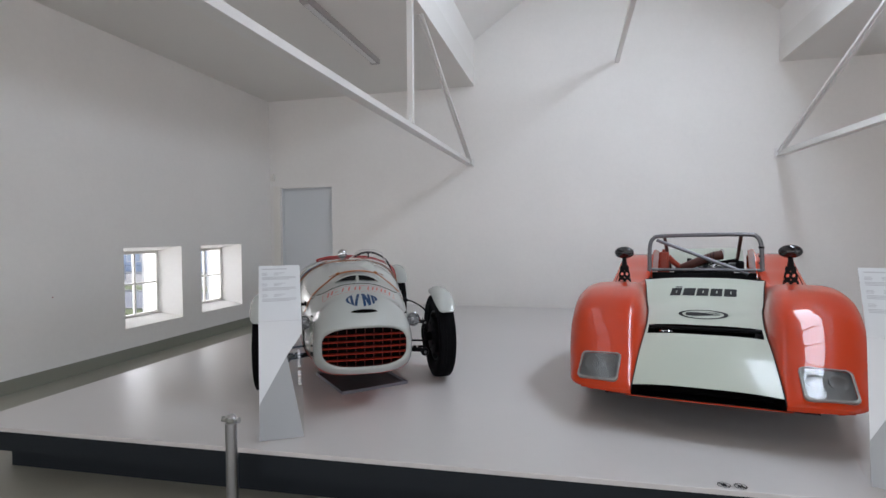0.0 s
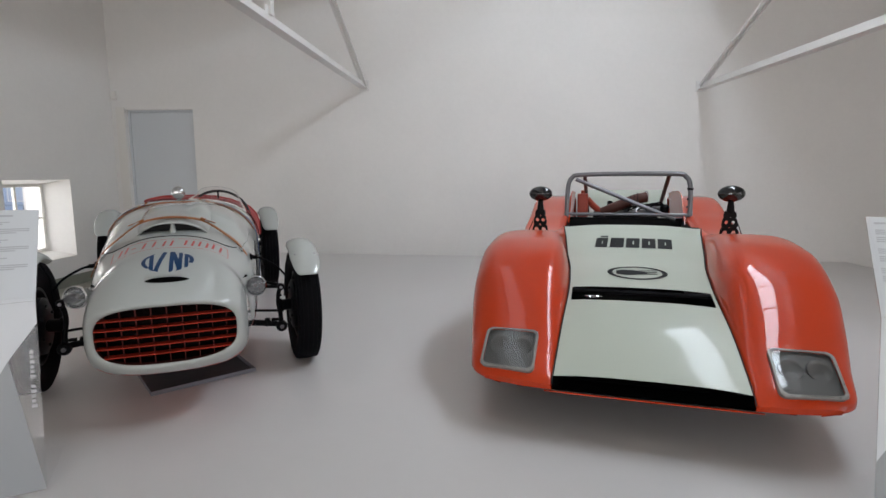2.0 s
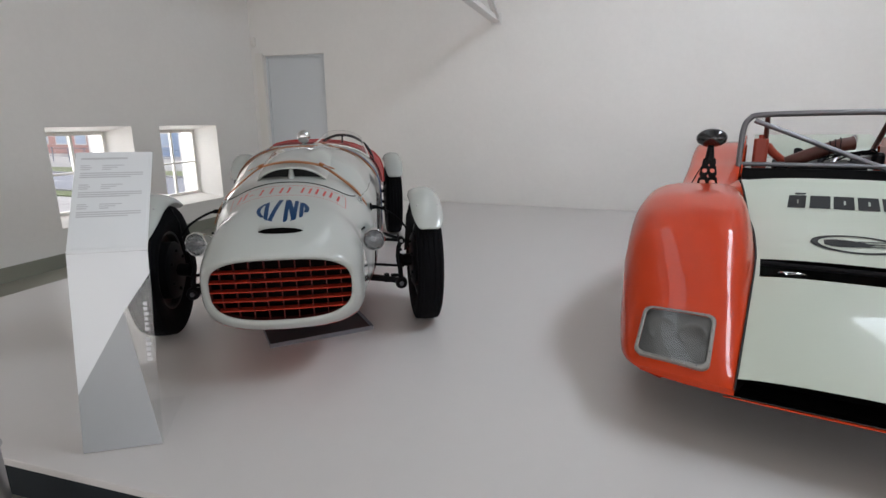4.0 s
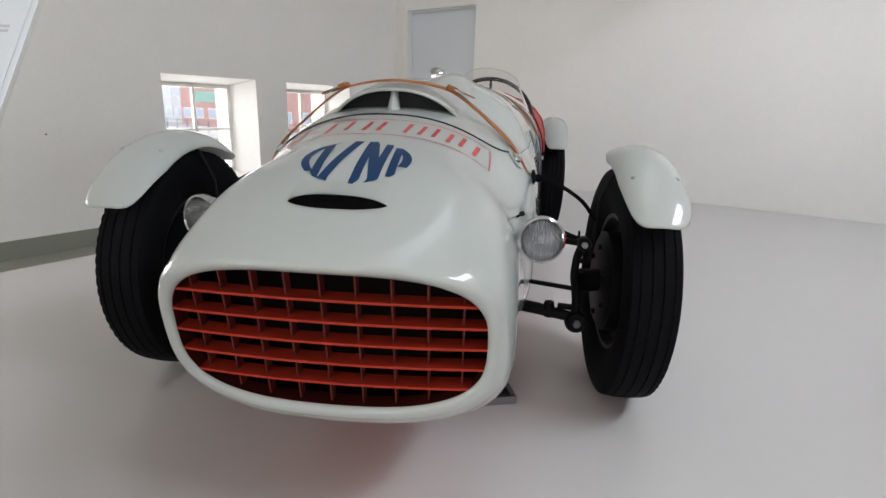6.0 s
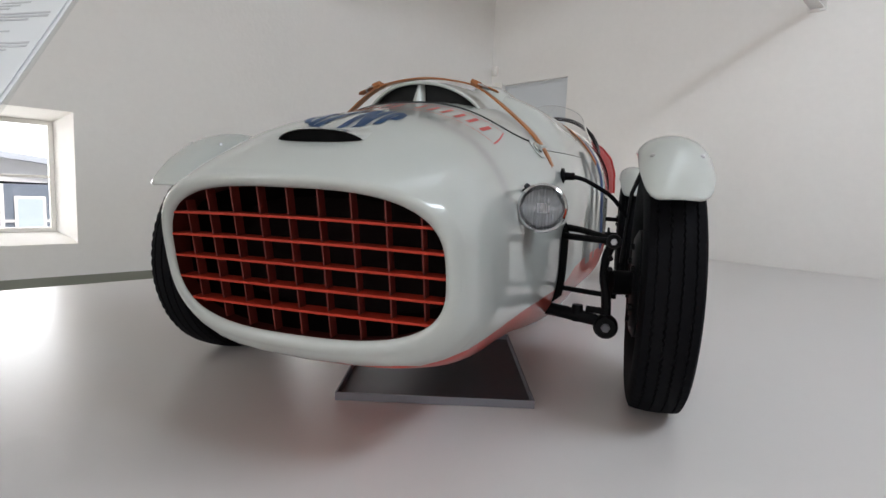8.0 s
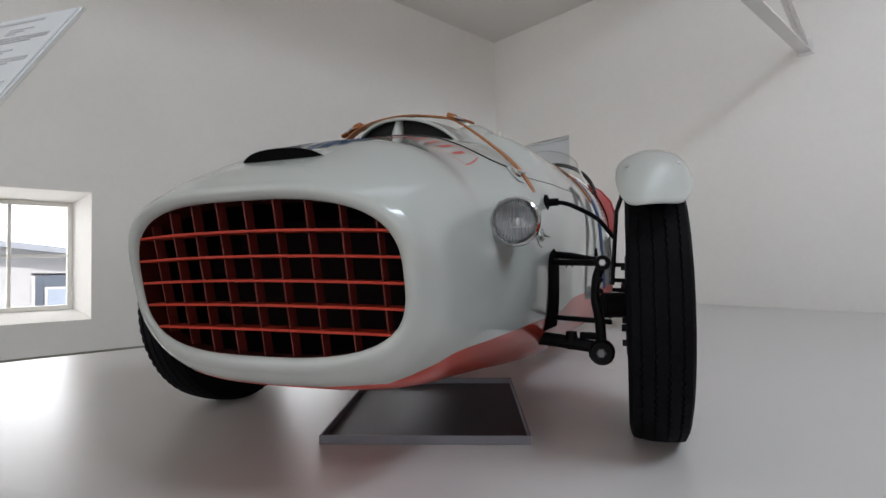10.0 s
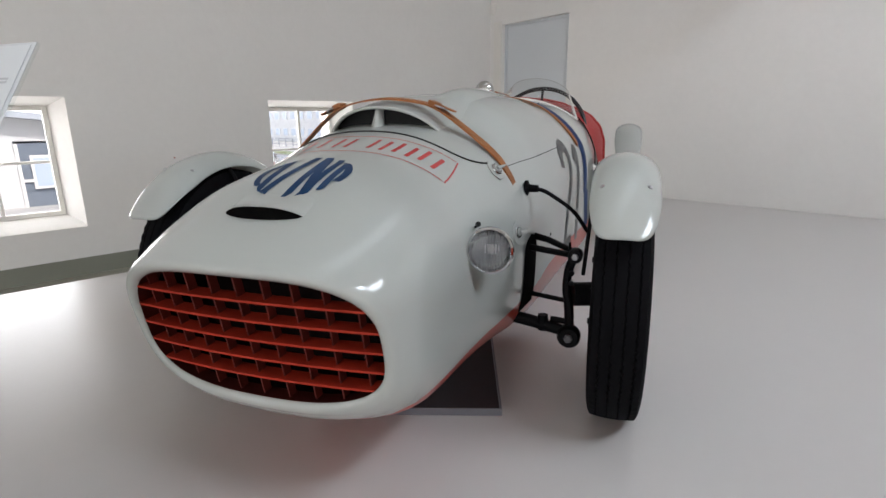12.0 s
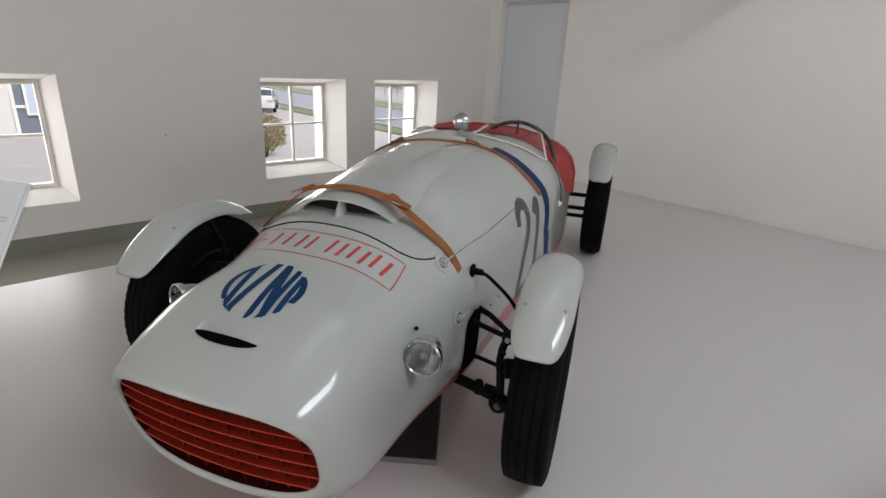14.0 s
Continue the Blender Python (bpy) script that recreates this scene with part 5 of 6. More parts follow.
part("filler_ring", tube([Vector((-0.235 + 0.048 * math.cos(t), -0.045 + 0.034 * math.sin(t), 0.494 - 0.012 * math.sin(t))) for t in (2 * math.pi * k / 24 for k in range(24))], 0.004, 6, closed=True), CHROME, proto)
# front intake below the bonnet, near-black for the shade inside
part("intake", rings([[(-0.395, -0.698, 0.272), (0.395, -0.698, 0.272), (0.405, -0.728, 0.222), (-0.405, -0.728, 0.222)], [(-0.36, -0.55, 0.25), (0.36, -0.55, 0.25), (0.36, -0.55, 0.18), (-0.36, -0.55, 0.18)]], cap=(False, True)), VOID, proto, "front intake, near-black for its shade")
part("splitter", rings([[(x, -0.738 + 0.006 * (x / 0.42) ** 2, 0.2135) for x in (-0.43 + 0.86 * k / 10 for k in range(11))] + [(0.43, -0.722, 0.212), (-0.43, -0.722, 0.212)],
                        [(x, -0.738 + 0.006 * (x / 0.42) ** 2, 0.2175) for x in (-0.43 + 0.86 * k / 10 for k in range(11))] + [(0.43, -0.722, 0.216), (-0.43, -0.722, 0.216)]]), ORANGE, proto)
# black panel and low pan added to keep light from under the nose
part("nose_shade_panel", box((-0.56, -0.67, 0.198), (0.56, -0.305, 0.208)), MATBLACK, proto)
part("floor_pan", box((-0.70, -0.30, 0.115), (0.70, 3.0, 0.15)), MATBLACK, proto)
for s in (-1, 1):
    for yy in (0.12, 2.42):
        w = wheel(proto, s * 0.66, yy, 0.285, 0.12, s)

# lettering and badge as plain black shapes
word = new("word_mark")
word.parent = proto
for k, (w, cut) in enumerate(((0.078, 0.35), (0.088, 0.0), (0.086, 0.5), (0.086, 0.5), (0.088, 0.4))):
    cx = -0.205 + 0.1 * k
    for lo, hi, y0, y1 in ((-0.5, 0.5, 0.0, 0.34), (-0.5, 0.5, 0.66, 1.0), (-0.5, 0.05 - cut / 8, 0.34, 0.66), (0.05 + cut / 12, 0.5, 0.34, 0.66)):
        part("bar", patch(deckline, lambda u, v, cx=cx, w=w, lo=lo, hi=hi, y0=y0, y1=y1: (cx + w * (lo + (hi - lo) * u) + 0.012 * (y0 + (y1 - y0) * v), 0.655 + 0.17 * (y0 + (y1 - y0) * v)), 0.0045, 3, 2, lambda p: Vector((0, 0, 1))), BLACKINK, word)
part("bar", patch(deckline, lambda u, v: (-0.205 + 0.05 * u, 0.84 + 0.025 * v), 0.0045, 3, 1, lambda p: Vector((0, 0, 1))), BLACKINK, word)
badge = new("badge")
badge.parent = proto


def ring_shape(r0, r1):
    return lambda u, v: ((0.165 * (r0 + (r1 - r0) * v)) * math.cos(2 * math.pi * u), 0.215 + (0.105 * (r0 + (r1 - r0) * v)) * math.sin(2 * math.pi * u))


part("outer_ring", patch(deckline, ring_shape(0.83, 1.0), 0.0045, 48, 1, lambda p: Vector((0, 0, 1))), BLACKINK, badge)
part("fill", patch(deckline, lambda u, v: (-0.115 + 0.2 * u, 0.215 + (2 * v - 1) * 0.05 * math.sin(math.pi * min(1, 0.12 + u)) ** 0.6 * (1 - 0.45 * u)), 0.0045, 14, 4, lambda p: Vector((0, 0, 1))), BLACKINK, badge)
for k in range(3):
    part("bar", patch(deckline, lambda u, v, k=k: (0.01 + 0.1 * u, 0.185 + 0.028 * k + 0.01 * v + 0.012 * u), 0.0048, 5, 1, lambda p: Vector((0, 0, 1))), BLACKINK, badge)

# rectangular headlamps under riveted clear covers
TAPE = material("pale_grey_metal_frame", (0.27, 0.26, 0.24), 0.45, metal=0.3, vary=0.6, scale=14)
for s in (-1, 1):
    def lampface(a, b, s=s):
        return wing(s * a, b)

    def face(u, v):
        """The unit square laid on the wing's nose."""
        return 0.482 + 0.248 * u, -0.713 + 0.208 * v

    def above(u, v, off):
        a, b = face(u, v)
        n = normal_of(lampface, a, b)
        n = n if n.z > 0 else -n
        return lampface(a, b) + n * off, n
    hl = part("headlamp", patch(lampface, lambda u, v: face(0.02 + 0.96 * u, 0.02 + 0.96 * v), 0.003, 10, 10, lambda p: Vector((0, -0.5, 1))), LAMPLINER, proto, "rectangular headlamp under a clear riveted cover", smooth=True)
    for u, v, r in ((0.27, 0.56, 0.044), (0.70, 0.55, 0.046)):
        p, n = above(u, v, 0.003)
        n = (n + Vector((0, -0.25, -0.1))).normalized()
        part("reflector", lathe([(r * 1.08, 0.0), (r * 1.08, 0.010), (r, 0.011), (r * 0.8, 0.006), (r * 0.45, 0.0025), (0, 0.002)], 28, Matrix.Translation(p) @ n.to_track_quat("Z", "Y").to_matrix().to_4x4()), REFLECTOR, hl, "dull round reflector", smooth=True, angle=50)
    part("cover", patch(lampface, lambda u, v: face(0.01 + 0.98 * u, 0.01 + 0.98 * v), 0.017, 14, 14, lambda p: Vector((0, -0.5, 1))), PLEXI, hl, "clear perspex cover", smooth=True).visible_shadow = False
    loops = []
    for k, (x, z) in enumerate(rounded(1.0, 1.0, 0.12, 6)):
        inner = Vector((0.5 + x * 0.915, 0.5 + z * 0.915))
        outer = Vector((0.5 + x * 1.02, 0.5 + z * 1.02))
        loops.append([above(*outer, 0.001)[0], above(*outer, 0.017)[0], above(*(outer * 0.8 + inner * 0.2), 0.020)[0], above(*(outer * 0.2 + inner * 0.8), 0.020)[0], above(*inner, 0.0175)[0]])
    loops.append(loops[0])
    part("frame", rings(loops, close=False), TAPE, hl, "pale metal frame", smooth=True, angle=40)
    for u, v in ((0.15, 0.02), (0.5, 0.02), (0.85, 0.02), (0.15, 0.98), (0.5, 0.98), (0.85, 0.98), (0.02, 0.3), (0.02, 0.7), (0.98, 0.3), (0.98, 0.7)):
        p, n = above(u, v, 0.020)
        part("rivet", lathe([(0.0035, -0.001), (0.003, 0.0012), (0, 0.002)], 8, Matrix.Translation(p) @ n.to_track_quat("Z", "Y").to_matrix().to_4x4()), HOOP, hl)

# mirrors on drilled brackets


def drilled_plate(b, yy):
    """Tapering plate with two columns of round holes."""
    bm = bmesh.new()
    wide = lambda z: 0.062 - 0.028 * (z + 0.02) / 0.19
    rows = (-0.02, 0.058, 0.128, 0.172)
    for z0, z1 in zip(rows, rows[1:]):
        for side in (-1, 1):
            cx, cz = b.x + side * (wide((z0 + z1) / 2) / 2 - 0.001), b.z + (z0 + z1) / 2
            rad = min(z1 - z0, wide((z0 + z1) / 2)) * (0.33 if z1 < 0.15 else 0.04)
            outer, inner = [], []
            for k in range(16):
                a = 2 * math.pi * (k + 0.5) / 16
                c, q = math.cos(a), math.sin(a)
                e = max(abs(c), abs(q))
                z = cz + (z1 - z0) / 2 * q / e
                w = wide(z - b.z) / 2
                outer.append((b.x + side * w + w * c / e, b.y + yy, z))
                inner.append((cx + rad * c, b.y + yy, cz + rad * q))
            back = [[(x, y + 0.003, z) for x, y, z in loop] for loop in (inner, outer)]
            rings([outer, inner, *back, outer], bm, cap=(False, False))
    bmesh.ops.remove_doubles(bm, verts=bm.verts, dist=1e-5)
    return bm


for s in (-1, 1):
    b = wing(s * 0.66, 1.12)
    br = part("mirror_bracket", drilled_plate(b, -0.02), MATBLACK, proto, "black drilled mirror bracket")
    part("back_plate", drilled_plate(b, 0.02), MATBLACK, br)
    part("stem", tube([(b.x, b.y, b.z + 0.16), (b.x, b.y, b.z + 0.25)], [0.028, 0.018], 10), MATBLACK, br, smooth=True)
    loops = []
    for k in range(13):
        t = math.pi * k / 12
        loops.append([(b.x + 0.088 * math.sin(t) * math.cos(a), b.y - 0.055 * math.cos(t), b.z + 0.295 + 0.058 * math.sin(t) * math.sin(a)) for a in (2 * math.pi * j / 24 for j in range(24))])
    head = part("mirror_head", rings(loops, cap=(False, False)), GLOSSBLACK, br, "glossy black oval mirror head", smooth=True, angle=180)
    part("stay", tube([(b.x + s * 0.03, b.y, b.z + 0.14), (b.x + s * 0.07, b.y + 0.04, b.z + 0.06), (b.x + s * 0.1, b.y + 0.06, b.z - 0.01)], 0.003, 6), MATBLACK, br)

# cockpit, engine and roll hoop
part("cockpit_tub", rings([[(-0.46, 1.15, 0.745), (0.46, 1.15, 0.745), (0.5, 2.15, 0.74), (-0.5, 2.15, 0.74)], [(-0.40, 1.2, 0.25), (0.40, 1.2, 0.25), (0.42, 2.1, 0.25), (-0.42, 2.1, 0.25)]], cap=(False, True)), MATBLACK, proto, "black cockpit tub")
part("dash_roll", tube(smooth_path([(-0.47, 1.145, 0.766), (-0.25, 1.145, 0.774), (0, 1.145, 0.778), (0.25, 1.145, 0.774), (0.47, 1.145, 0.766)], 5), 0.006, 8), MATBLACK, proto, smooth=True)
part("bulkhead", box((-0.5, 2.15, 0.25), (0.5, 2.19, 0.76)), MATBLACK, proto)
HY = 2.05
hoop = part("roll_hoop", tube(smooth_path([(x * 1.03 + 0.012, y, z) for x, y, z in ((-0.51, HY - 0.06, 0.45), (-0.51, HY - 0.04, 0.8), (-0.505, HY - 0.01, 1.05), (-0.47, HY, 1.135), (-0.39, HY, 1.16), (0.0, HY, 1.165), (0.39, HY, 1.16), (0.47, HY, 1.135), (0.505, HY - 0.01, 1.05), (0.51, HY - 0.04, 0.8), (0.51, HY - 0.06, 0.45))], 6), 0.021, 12), HOOP, proto, "grey tubular roll hoop with a diagonal", smooth=True)
part("diagonal", tube([(-0.44, HY, 1.12), (0.42, HY - 0.04, 0.76)], 0.018, 10), HOOP, hoop, smooth=True)
part("crossbar", tube([(-0.513, HY - 0.04, 0.80), (0.537, HY - 0.04, 0.80)], 0.016, 10), HOOP, hoop, smooth=True)
for s in (-1, 1):
    part("stay", tube([(s * 0.36, HY, 1.15), (s * 0.34, HY + 0.6, 0.78)], 0.018, 10), MAROON, hoop, smooth=True)
    for zz in (1.02, 0.93, 0.86):
        if s > 0:
            part("clamp", tube([(0.533, HY - 0.015, zz), (0.534, HY - 0.016, zz + 0.018)], 0.026, 12), MATBLACK, hoop)
can = part("canister", rings([[(x - 0.38, y + 2.28, z) for x, y in rounded(0.1, 0.16, 0.025)] for z in (0.72, 0.98)]), CANISTER, proto, "dull red upright canister", bevel=0.006)
part("neck", tube([(-0.38, 2.28, 0.98), (-0.38, 2.28, 1.01)], 0.02, 12), CANISTER, can)
part("hose", tube(smooth_path([(-0.34, 2.3, 0.93), (-0.28, 2.32, 0.86), (-0.2, 2.35, 0.8), (-0.1, 2.4, 0.78)], 6), 0.03, 10), CANISTER, proto, smooth=True)
part("engine_block", box((-0.28, 2.22, 0.45), (0.3, 2.75, 0.80)), MATBLACK, proto, "dark engine block", bevel=0.02)
for k in range(4):
    part("trumpet", lathe([(0.022, 0), (0.024, 0.09), (0.036, 0.13), (0.033, 0.13), (0.02, 0.09)], 16, pose(-0.16 + 0.09 * k, 2.3 + 0.03 * k, 0.79, -38, 24, 0)), STEEL if k % 2 else MATBLACK, proto, smooth=True)
part("air_hose", tube(smooth_path([(-0.2, 2.22, 0.80), (-0.05, 2.2, 0.87), (0.1, 2.2, 0.93), (0.19, 2.22, 0.95)], 6), [0.048] * 18 + [0.052], 14), MAROON, proto, "dark red air hose", smooth=True)
for k in range(3):
    part("wire", tube([Vector((0.05 + 0.03 * k, 2.2 + 0.062 * math.cos(t), 0.90 + 0.012 * k + 0.066 * math.sin(t))) for t in (2 * math.pi * j / 18 for j in range(18))], 0.003, 5, closed=True), MATBLACK, proto)
part("gear_housing", lathe([(0, 0), (0.10, 0), (0.10, 0.02), (0.085, 0.022), (0.085, 0.035), (0.10, 0.037), (0.10, 0.055), (0.07, 0.07), (0, 0.07)], 24, pose(0.30, 2.45, 0.79)), HOOP, proto, "grey ribbed housing on the engine", smooth=True, angle=30)
for k in range(10):
    part("stud", lathe([(0, 0), (0.008, 0), (0.008, 0.018), (0, 0.02)], 6, pose(0.30 + 0.088 * math.cos(0.628 * k), 2.45 + 0.088 * math.sin(0.628 * k), 0.845)), STEEL, proto)
part("hose_ring", tube([Vector((0.19 + 0.045 * math.cos(t) * 0.4, 2.22 + 0.01, 0.96 + 0.045 * math.sin(t))) for t in (2 * math.pi * k / 16 for k in range(16))], 0.006, 6, closed=True), STEEL, proto)
part("coil", lathe([(0, 0), (0.04, 0), (0.04, 0.1), (0.025, 0.12), (0, 0.12)], 16, pose(0.36, 2.3, 0.76)), MATBLACK, proto, smooth=True)
for k in range(5):
    part("lead", tube(smooth_path([(0.36, 2.3, 0.87), (0.3 - 0.05 * k, 2.26, 0.9 - 0.01 * k), (0.2 - 0.08 * k, 2.3, 0.82)], 5), 0.006, 6), MATBLACK, proto, smooth=True)
for s in (-1, 1):
    loops = [[(s * 0.502, y, 0.70), (s * 0.484, y, table(y, [(1.9, 0.72), (2.1, 0.88), (2.25, 0.99), (2.5, 1.0), (3.1, 0.96)])), (s * 0.493, y, table(y, [(1.9, 0.72), (2.1, 0.88), (2.25, 0.99), (2.5, 1.0), (3.1, 0.96)]))] for y in (1.9, 2.0, 2.1, 2.2, 2.35, 2.5, 2.8, 3.1)]
    part("side_fin", rings(loops), ORANGE, proto, "orange-red inner fin")
part("rear_deck", rings([[(x, y, z) for x in (-0.43, -0.25, 0, 0.25, 0.43)] for y, z in ((2.78, 0.80), (2.85, 0.90), (2.95, 0.96), (3.2, 0.99))], close=False), CREAM, proto, "cream rear deck panel", smooth=True)

# ---- outside, seen through the windows ----
GZ = -2.5                                  # street level
GRASS = material("verge_grass", (0.20, 0.23, 0.11), 0.9, vary=0.4, scale=3, stain=0.3)
PAVING = material("pale_paving", (0.50, 0.485, 0.455), 0.85, vary=0.12, scale=3, stain=0.15)
ASPHALT = material("asphalt", (0.30, 0.31, 0.33), 0.8, vary=0.15, scale=4, stain=0.12)
KERB = material("kerb_stone", (0.42, 0.41, 0.39), 0.8, vary=0.1, scale=5)
ROADPAINT = material("road_paint", (0.7, 0.7, 0.7), 0.6)
RENDER_W = material("white_render", (0.66, 0.66, 0.65), 0.85, vary=0.06, scale=2)
BLUEPANEL = material("blue_grey_cladding", (0.17, 0.20, 0.24), 0.5, vary=0.1, scale=2)
ROOFM = material("grey_roof_sheet", (0.46, 0.49, 0.53), 0.6, vary=0.12, scale=2)
REDSIGN = material("red_facade", (0.58, 0.32, 0.27), 0.6, vary=0.1, scale=2)
GREENSIGN = material("green_facade", (0.30, 0.52, 0.42), 0.6, vary=0.1, scale=2)
BLUESIGN = material("blue_facade", (0.36, 0.45, 0.60), 0.6, vary=0.1, scale=2)
LEAF = material("hedge_leaf", (0.24, 0.20, 0.075), 0.8, vary=0.5, scale=8)
BARK = material("bark", (0.10, 0.07, 0.05), 0.9)
WHITECAR = material("white_car_paint", (0.74, 0.75, 0.76), 0.3, coat=1.0)
SKYGLASS = material("pale_blue_window_glass", (0.50, 0.58, 0.68), 0.15)
CARGLASS = material("dark_car_glass", (0.10, 0.11, 0.12), 0.1)

tagged(part("ground", box((-400, -300, GZ - 0.5), (XL - T - 0.05, 400, GZ)), PAVING), "pale paved yard", "ground", kind="structure")
tagged(part("ground", box((XL - T - 0.05, -300, GZ - 0.5), (400, 400, GZ - 0.01)), PAVING), "pale paved yard", "ground", kind="structure")
tagged(part("verge", box((-300, 20.0, GZ), (-6, 21.3, GZ + 0.06)), GRASS), "grass verge beside the road", "grass", kind="structure")
tagged(part("road", box((-300, 21.5, GZ), (-6, 28.4, GZ + 0.012)), ASPHALT), "grey asphalt street", "road", kind="structure")
for y in (21.3, 28.4):
    tagged(part("kerb", box((-300, y, GZ), (-6, y + 0.2, GZ + 0.13)), KERB), "pale kerb stones", "kerb", kind="structure")
tagged(part("verge", box((-300, 28.6, GZ), (-6, 31.5, GZ + 0.1)), GRASS), "grass strip across the street", "grass", kind="structure")
tagged(part("pavement", box((-300, 31.5, GZ), (-6, 34.5, GZ + 0.1)), KERB), "pale pavement across the street", "pavement", kind="structure")
bm = bmesh.new()
for k in range(40):
    box((-120 + 3 * k, 24.9, GZ + 0.012), (-118.4 + 3 * k, 25.02, GZ + 0.016), bm)
tagged(part("road_marking", bm, ROADPAINT), "dashed white road line", "road marking", kind="structure")
tagged(part("manhole_cover", lathe([(0, 0.012), (0.32, 0.012), (0.34, 0)], 24, pose(-16.3, 11.6, GZ)), ASPHALT), "round iron manhole cover in the paving", "manhole cover")


def shop(name, x0, x1, y0, y1, h, mat, label, rows):
    b = tagged(empty(name), label, "building")
    part("wall", box((x0, y0, GZ), (x1, y1, GZ + h)), mat, b)
    part("roof", box((x0 - 0.3, y0 - 0.3, GZ + h), (x1 + 0.3, y1 + 0.3, GZ + h + 0.35)), ROOFM, b)
    n = int((x1 - x0) / 3)
    for k in range(n):
        for z in rows:
            w = part("window", box((x0 + 3 * k + 0.6, y0 - 0.06, GZ + z), (x0 + 3 * k + 2.4, y0 + 0.02, GZ + z + 1.4)), TRIMW, b)
            part("pane", box((x0 + 3 * k + 0.72, y0 - 0.08, GZ + z + 0.1), (x0 + 3 * k + 2.28, y0 - 0.061, GZ + z + 1.3)), SKYGLASS, w)
    return b


shop("shop_building", -74, -47, 46, 60, 5.5, REDSIGN, "low red-fronted commercial building", (1.0,))
shop("shop_building", -100, -76, 48, 60, 7, RENDER_W, "low white commercial building", (1.0, 3.8))
shop("shop_building", -46, -30, 45, 60, 4.5, BLUESIGN, "low blue-fronted commercial building", (1.0,))
shop("shop_building", -29, -8, 46, 60, 6, RENDER_W, "low white commercial building", (1.0, 3.6))
for x0, x1, yf, mat in ((-70, -60, 46, GREENSIGN), (-44, -37, 45, RENDER_W)):
    tagged(part("sign_board", box((x0, yf - 0.3, GZ + 3.2), (x1, yf + 0.01, GZ + 4.6)), mat), "large plain coloured sign board on a shop front", "sign board")
fence = tagged(empty("fence", pose(0, 36.5, GZ)), "blue-grey railing along the far pavement", "fence")
for z in (0.5, 1.2):
    part("rail", box((-95, -0.02, z), (-10, 0.02, z + 0.05)), BLUEPANEL, fence)
for k in range(43):
    part("post", box((-95 + 2 * k, -0.03, 0), (-94.94 + 2 * k, 0.03, 1.3)), BLUEPANEL, fence)

# glowing backdrop added for a white sky far beyond the street
SKYGLOW = material("glowing_sky_white", (0.95, 0.98, 1.0), 1.0, emission=1.5)
ring = [(10 + 180 * math.cos(radians(a)), 10 + 180 * math.sin(radians(a))) for a in range(86, 262, 4)]
tagged(part("backdrop", rings([[(x, y, GZ) for x, y in ring], [(x, y, 75) for x, y in ring]], close=False), SKYGLOW), "glowing white sky backdrop", "sky", kind="structure")

# neighbouring hall across the yard
hall = tagged(empty("neighbouring_hall"), "white and blue-grey hall with a shallow grey roof", "building")
part("wall", box((-44, -14, GZ), (-28, 4.9, GZ + 2.75)), RENDER_W, hall)
part("cladding", box((-43, 4.9, GZ), (-28.05, 14.5, GZ + 2.65)), BLUEPANEL, hall, "blue-grey clad wing")
part("roof", rings([[(-28 + 0.7, y, GZ + z) for y, z in ((-14.5, 3.35), (-1, 4.75), (15, 2.65), (15, 2.45), (-1, 4.45), (-14.5, 3.05))], [(-44, y, GZ + z) for y, z in ((-14.5, 3.35), (-1, 4.75), (15, 2.65), (15, 2.45), (-1, 4.45), (-14.5, 3.05))]]), ROOFM, hall)
part("gable", rings([[(-28.02, y, GZ + z) for y, z in ((-14, 2.75), (-14, 3.05), (-1, 4.45), (14, 2.55), (4.9, 2.75))], [(-28.3, y, GZ + z) for y, z in ((-14, 2.75), (-14, 3.05), (-1, 4.45), (14, 2.55), (4.9, 2.75))]]), RENDER_W, hall)
for y0, y1, z0, z1 in ((5.35, 6.4, 0.75, 2.15), (0.5, 3.6, 1.0, 2.4), (-4.5, -1.5, 1.0, 2.4), (8.0, 10.5, 0.7, 2.1)):
    w = part("window", box((-28.0, y0, GZ + z0), (-27.92, y1, GZ + z1)), TRIMW, hall)
    part("pane", box((-27.919, y0 + 0.1, GZ + z0 + 0.1), (-27.90, y1 - 0.1, GZ + z1 - 0.1)), SKYGLASS, w)
for y in (4.9, 7.4):
    part("downpipe", box((-27.99, y, GZ), (-27.9, y + 0.12, GZ + 2.65)), TRIMW, hall)
part("band", box((-28.04, 4.9, GZ + 1.05), (-27.96, 14.5, GZ + 1.16)), TRIMW, hall)


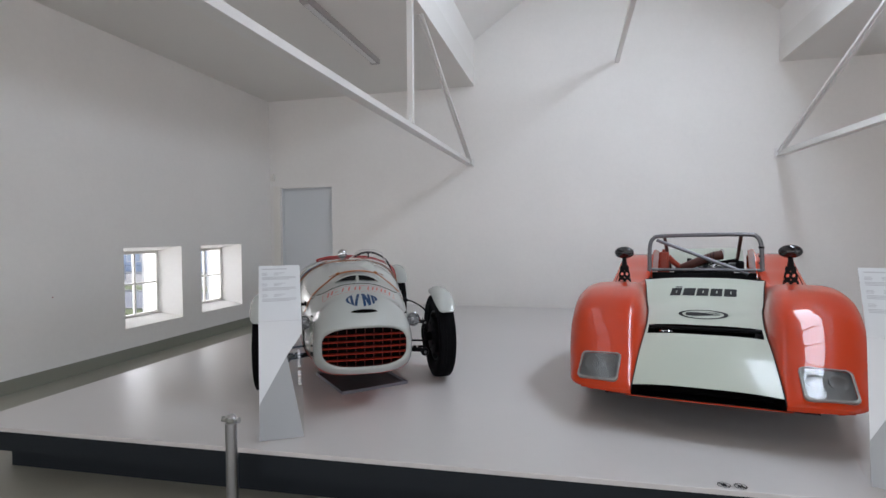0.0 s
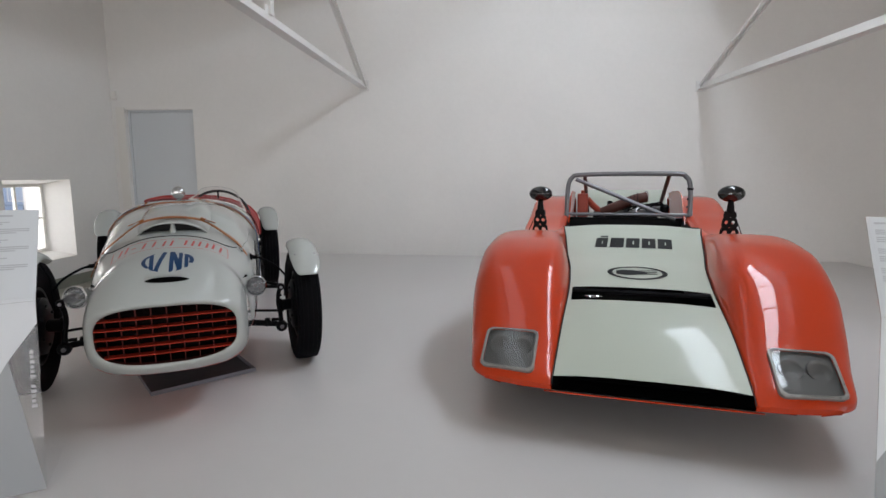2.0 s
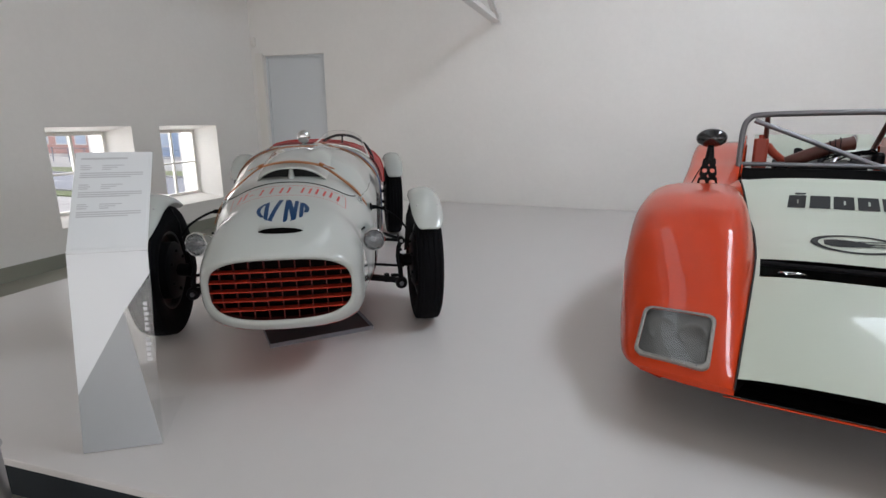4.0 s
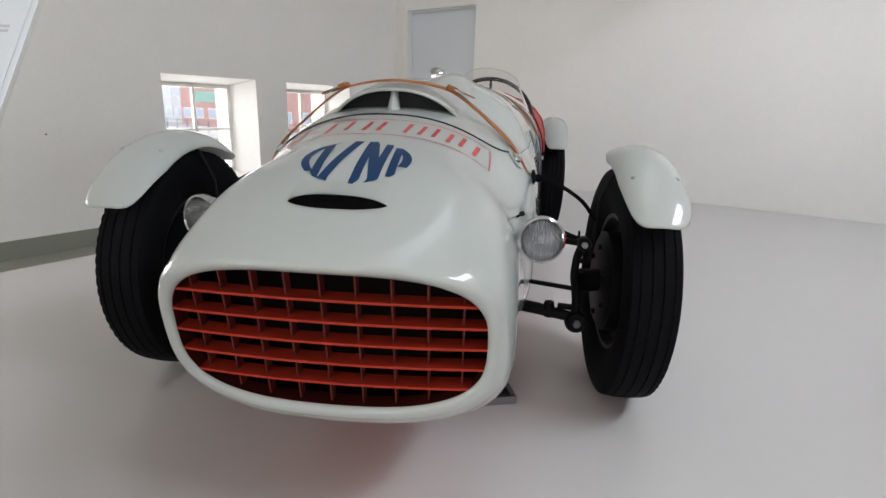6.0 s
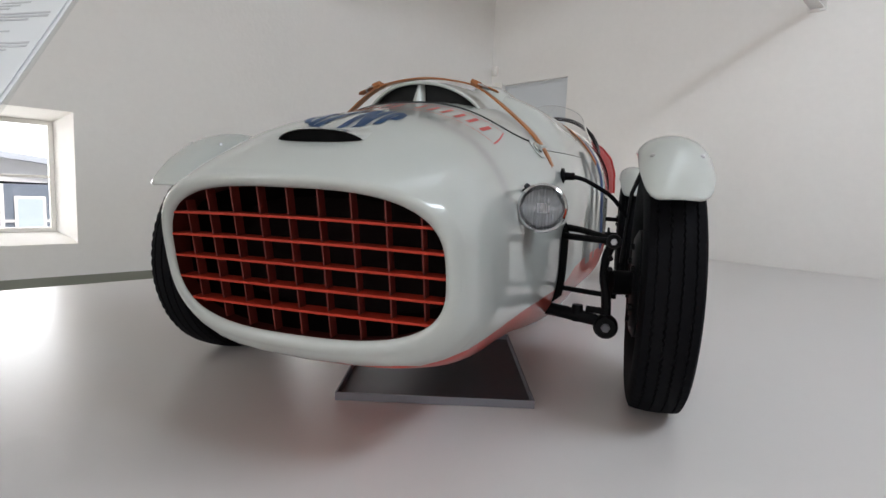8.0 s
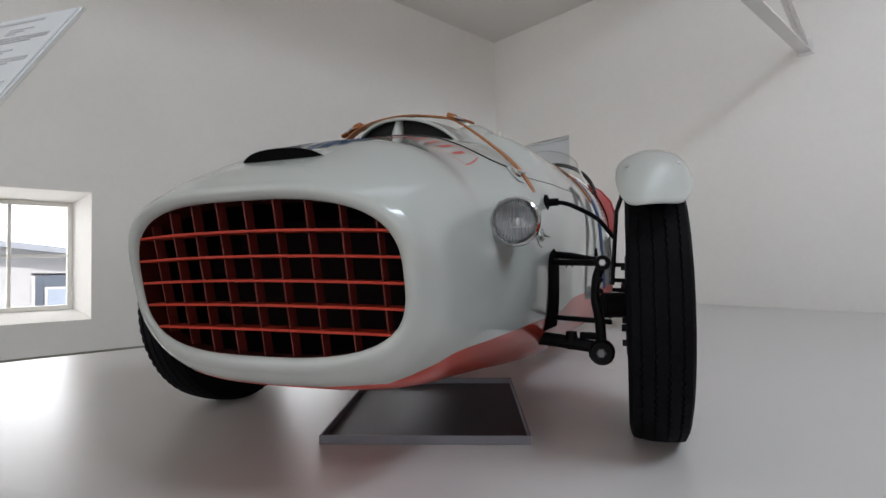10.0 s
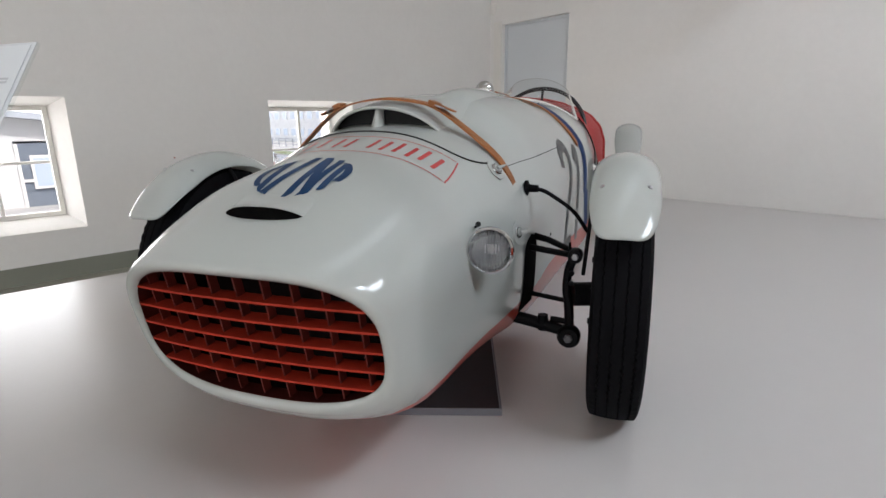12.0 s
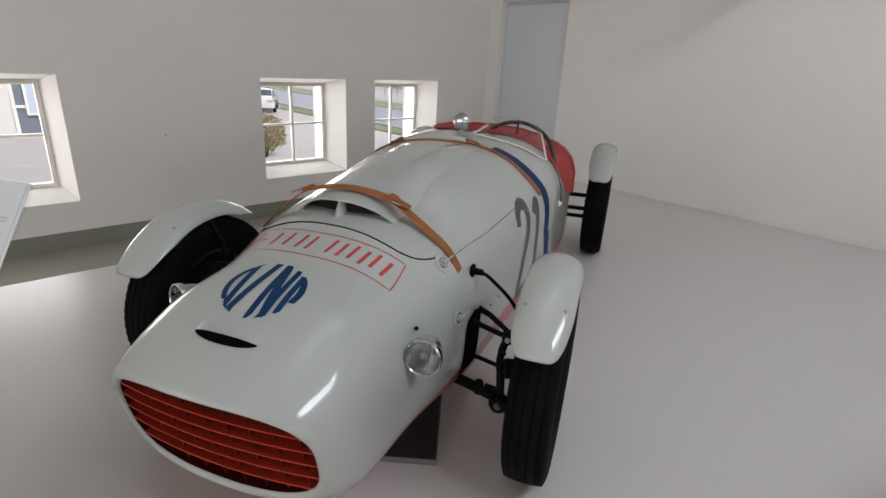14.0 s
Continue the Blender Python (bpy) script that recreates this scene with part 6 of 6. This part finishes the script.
def parked_car(x, y, yaw):
    c = tagged(empty("parked_car", pose(x, y, GZ, 0, 0, yaw)), "white saloon car parked outside by the verge", "car")
    prof = [(-2.1, 0.35), (-2.15, 0.6), (-2.0, 0.85), (-1.2, 0.95), (-0.6, 1.38), (0.6, 1.42), (1.3, 1.05), (2.05, 1.0), (2.15, 0.7), (2.1, 0.35)]
    loops = []
    for wx, k in ((-0.86, 0.9), (-0.84, 0.97), (-0.6, 1.0), (0.6, 1.0), (0.84, 0.97), (0.86, 0.9)):
        loops.append([(px * (0.97 + 0.03 * k), wx * (1.0 if pz < 1.0 else 0.8), 0.35 + (pz - 0.35) * k) for px, pz in prof])
    part("body", rings(loops), WHITECAR, c, smooth=True, angle=30)
    for s in (-1, 1):
        part("side_window", rings([[(-0.95, s * 0.80, 0.98), (1.05, s * 0.80, 0.98), (0.55, s * 0.70, 1.33), (-0.5, s * 0.70, 1.31)], [(-0.95, s * 0.83, 0.98), (1.05, s * 0.83, 0.98), (0.55, s * 0.73, 1.33), (-0.5, s * 0.73, 1.31)]]), CARGLASS, c)
        for px in (-1.3, 1.3):
            w = part("wheel", tyre_mesh(0.31, 0.1, pose(px, s * 0.8, 0.31, 90, 0, 0), 24), RUBBER, c, smooth=True)
            part("rim", lathe([(0.19, 0.08), (0.1, 0.09), (0, 0.09)], 16, pose(px, s * 0.8, 0.31, 90 * s * -1 + 0, 0, 0)), STEEL, w, smooth=True)
        part("tail_lamp", box((2.06, s * 0.55 - 0.18, 0.7), (2.17, s * 0.55 + 0.18, 0.85)), REDSIGN, c)
    part("rear_window", rings([[(0.72, -0.6, 1.36), (0.72, 0.6, 1.36), (1.28, 0.66, 1.06), (1.28, -0.66, 1.06)], [(0.76, -0.6, 1.38), (0.76, 0.6, 1.38), (1.32, 0.66, 1.08), (1.32, -0.66, 1.08)]]), CARGLASS, c)
    return c


parked_car(-34.6, 18.6, -28)


def bush(x, y, h, r):
    b = tagged(empty("bush", pose(x, y, GZ)), "rounded yellow-green garden shrub in the yard", "bush")
    bm = bmesh.new()
    for k in range(5):
        a = 1.26 * k
        tube([(0.05 * math.cos(a), 0.05 * math.sin(a), 0), (0.2 * r * math.cos(a), 0.2 * r * math.sin(a), 0.4 * h), (0.5 * r * math.cos(a), 0.5 * r * math.sin(a), 0.75 * h)], [0.04, 0.03, 0.012], 6, bm)
    part("trunk", bm, BARK, b)
    rnd = random.Random(4)
    verts, faces = [], []
    for k in range(2600):
        u, v, w = rnd.gauss(0, 1), rnd.gauss(0, 1), rnd.gauss(0, 1)
        d = Vector((u, v, w)).normalized()
        q = d * (0.45 + 0.55 * rnd.random() ** 0.5) * (0.85 + 0.25 * noise.noise(d * 2.2))
        p = Vector((q.x * r, q.y * r, h * 0.53 + q.z * h * 0.5))
        m = Euler((rnd.random() * 6, rnd.random() * 6, rnd.random() * 6)).to_matrix()
        i = len(verts)
        for c in ((-0.05, 0, 0), (0, -0.025, 0.01), (0.05, 0, 0), (0, 0.025, 0.01)):
            verts.append(p + m @ Vector(c))
        faces.append((i, i + 1, i + 2, i + 3))
    me = bpy.data.meshes.new("crown")
    me.from_pydata(verts, [], faces)
    me.materials.append(LEAF)
    ob = new("crown", me)
    ob.parent = b
    return b


bush(-18.9, 11.5, 1.7, 0.95)
bush(-20.4, 11.0, 1.5, 0.9)
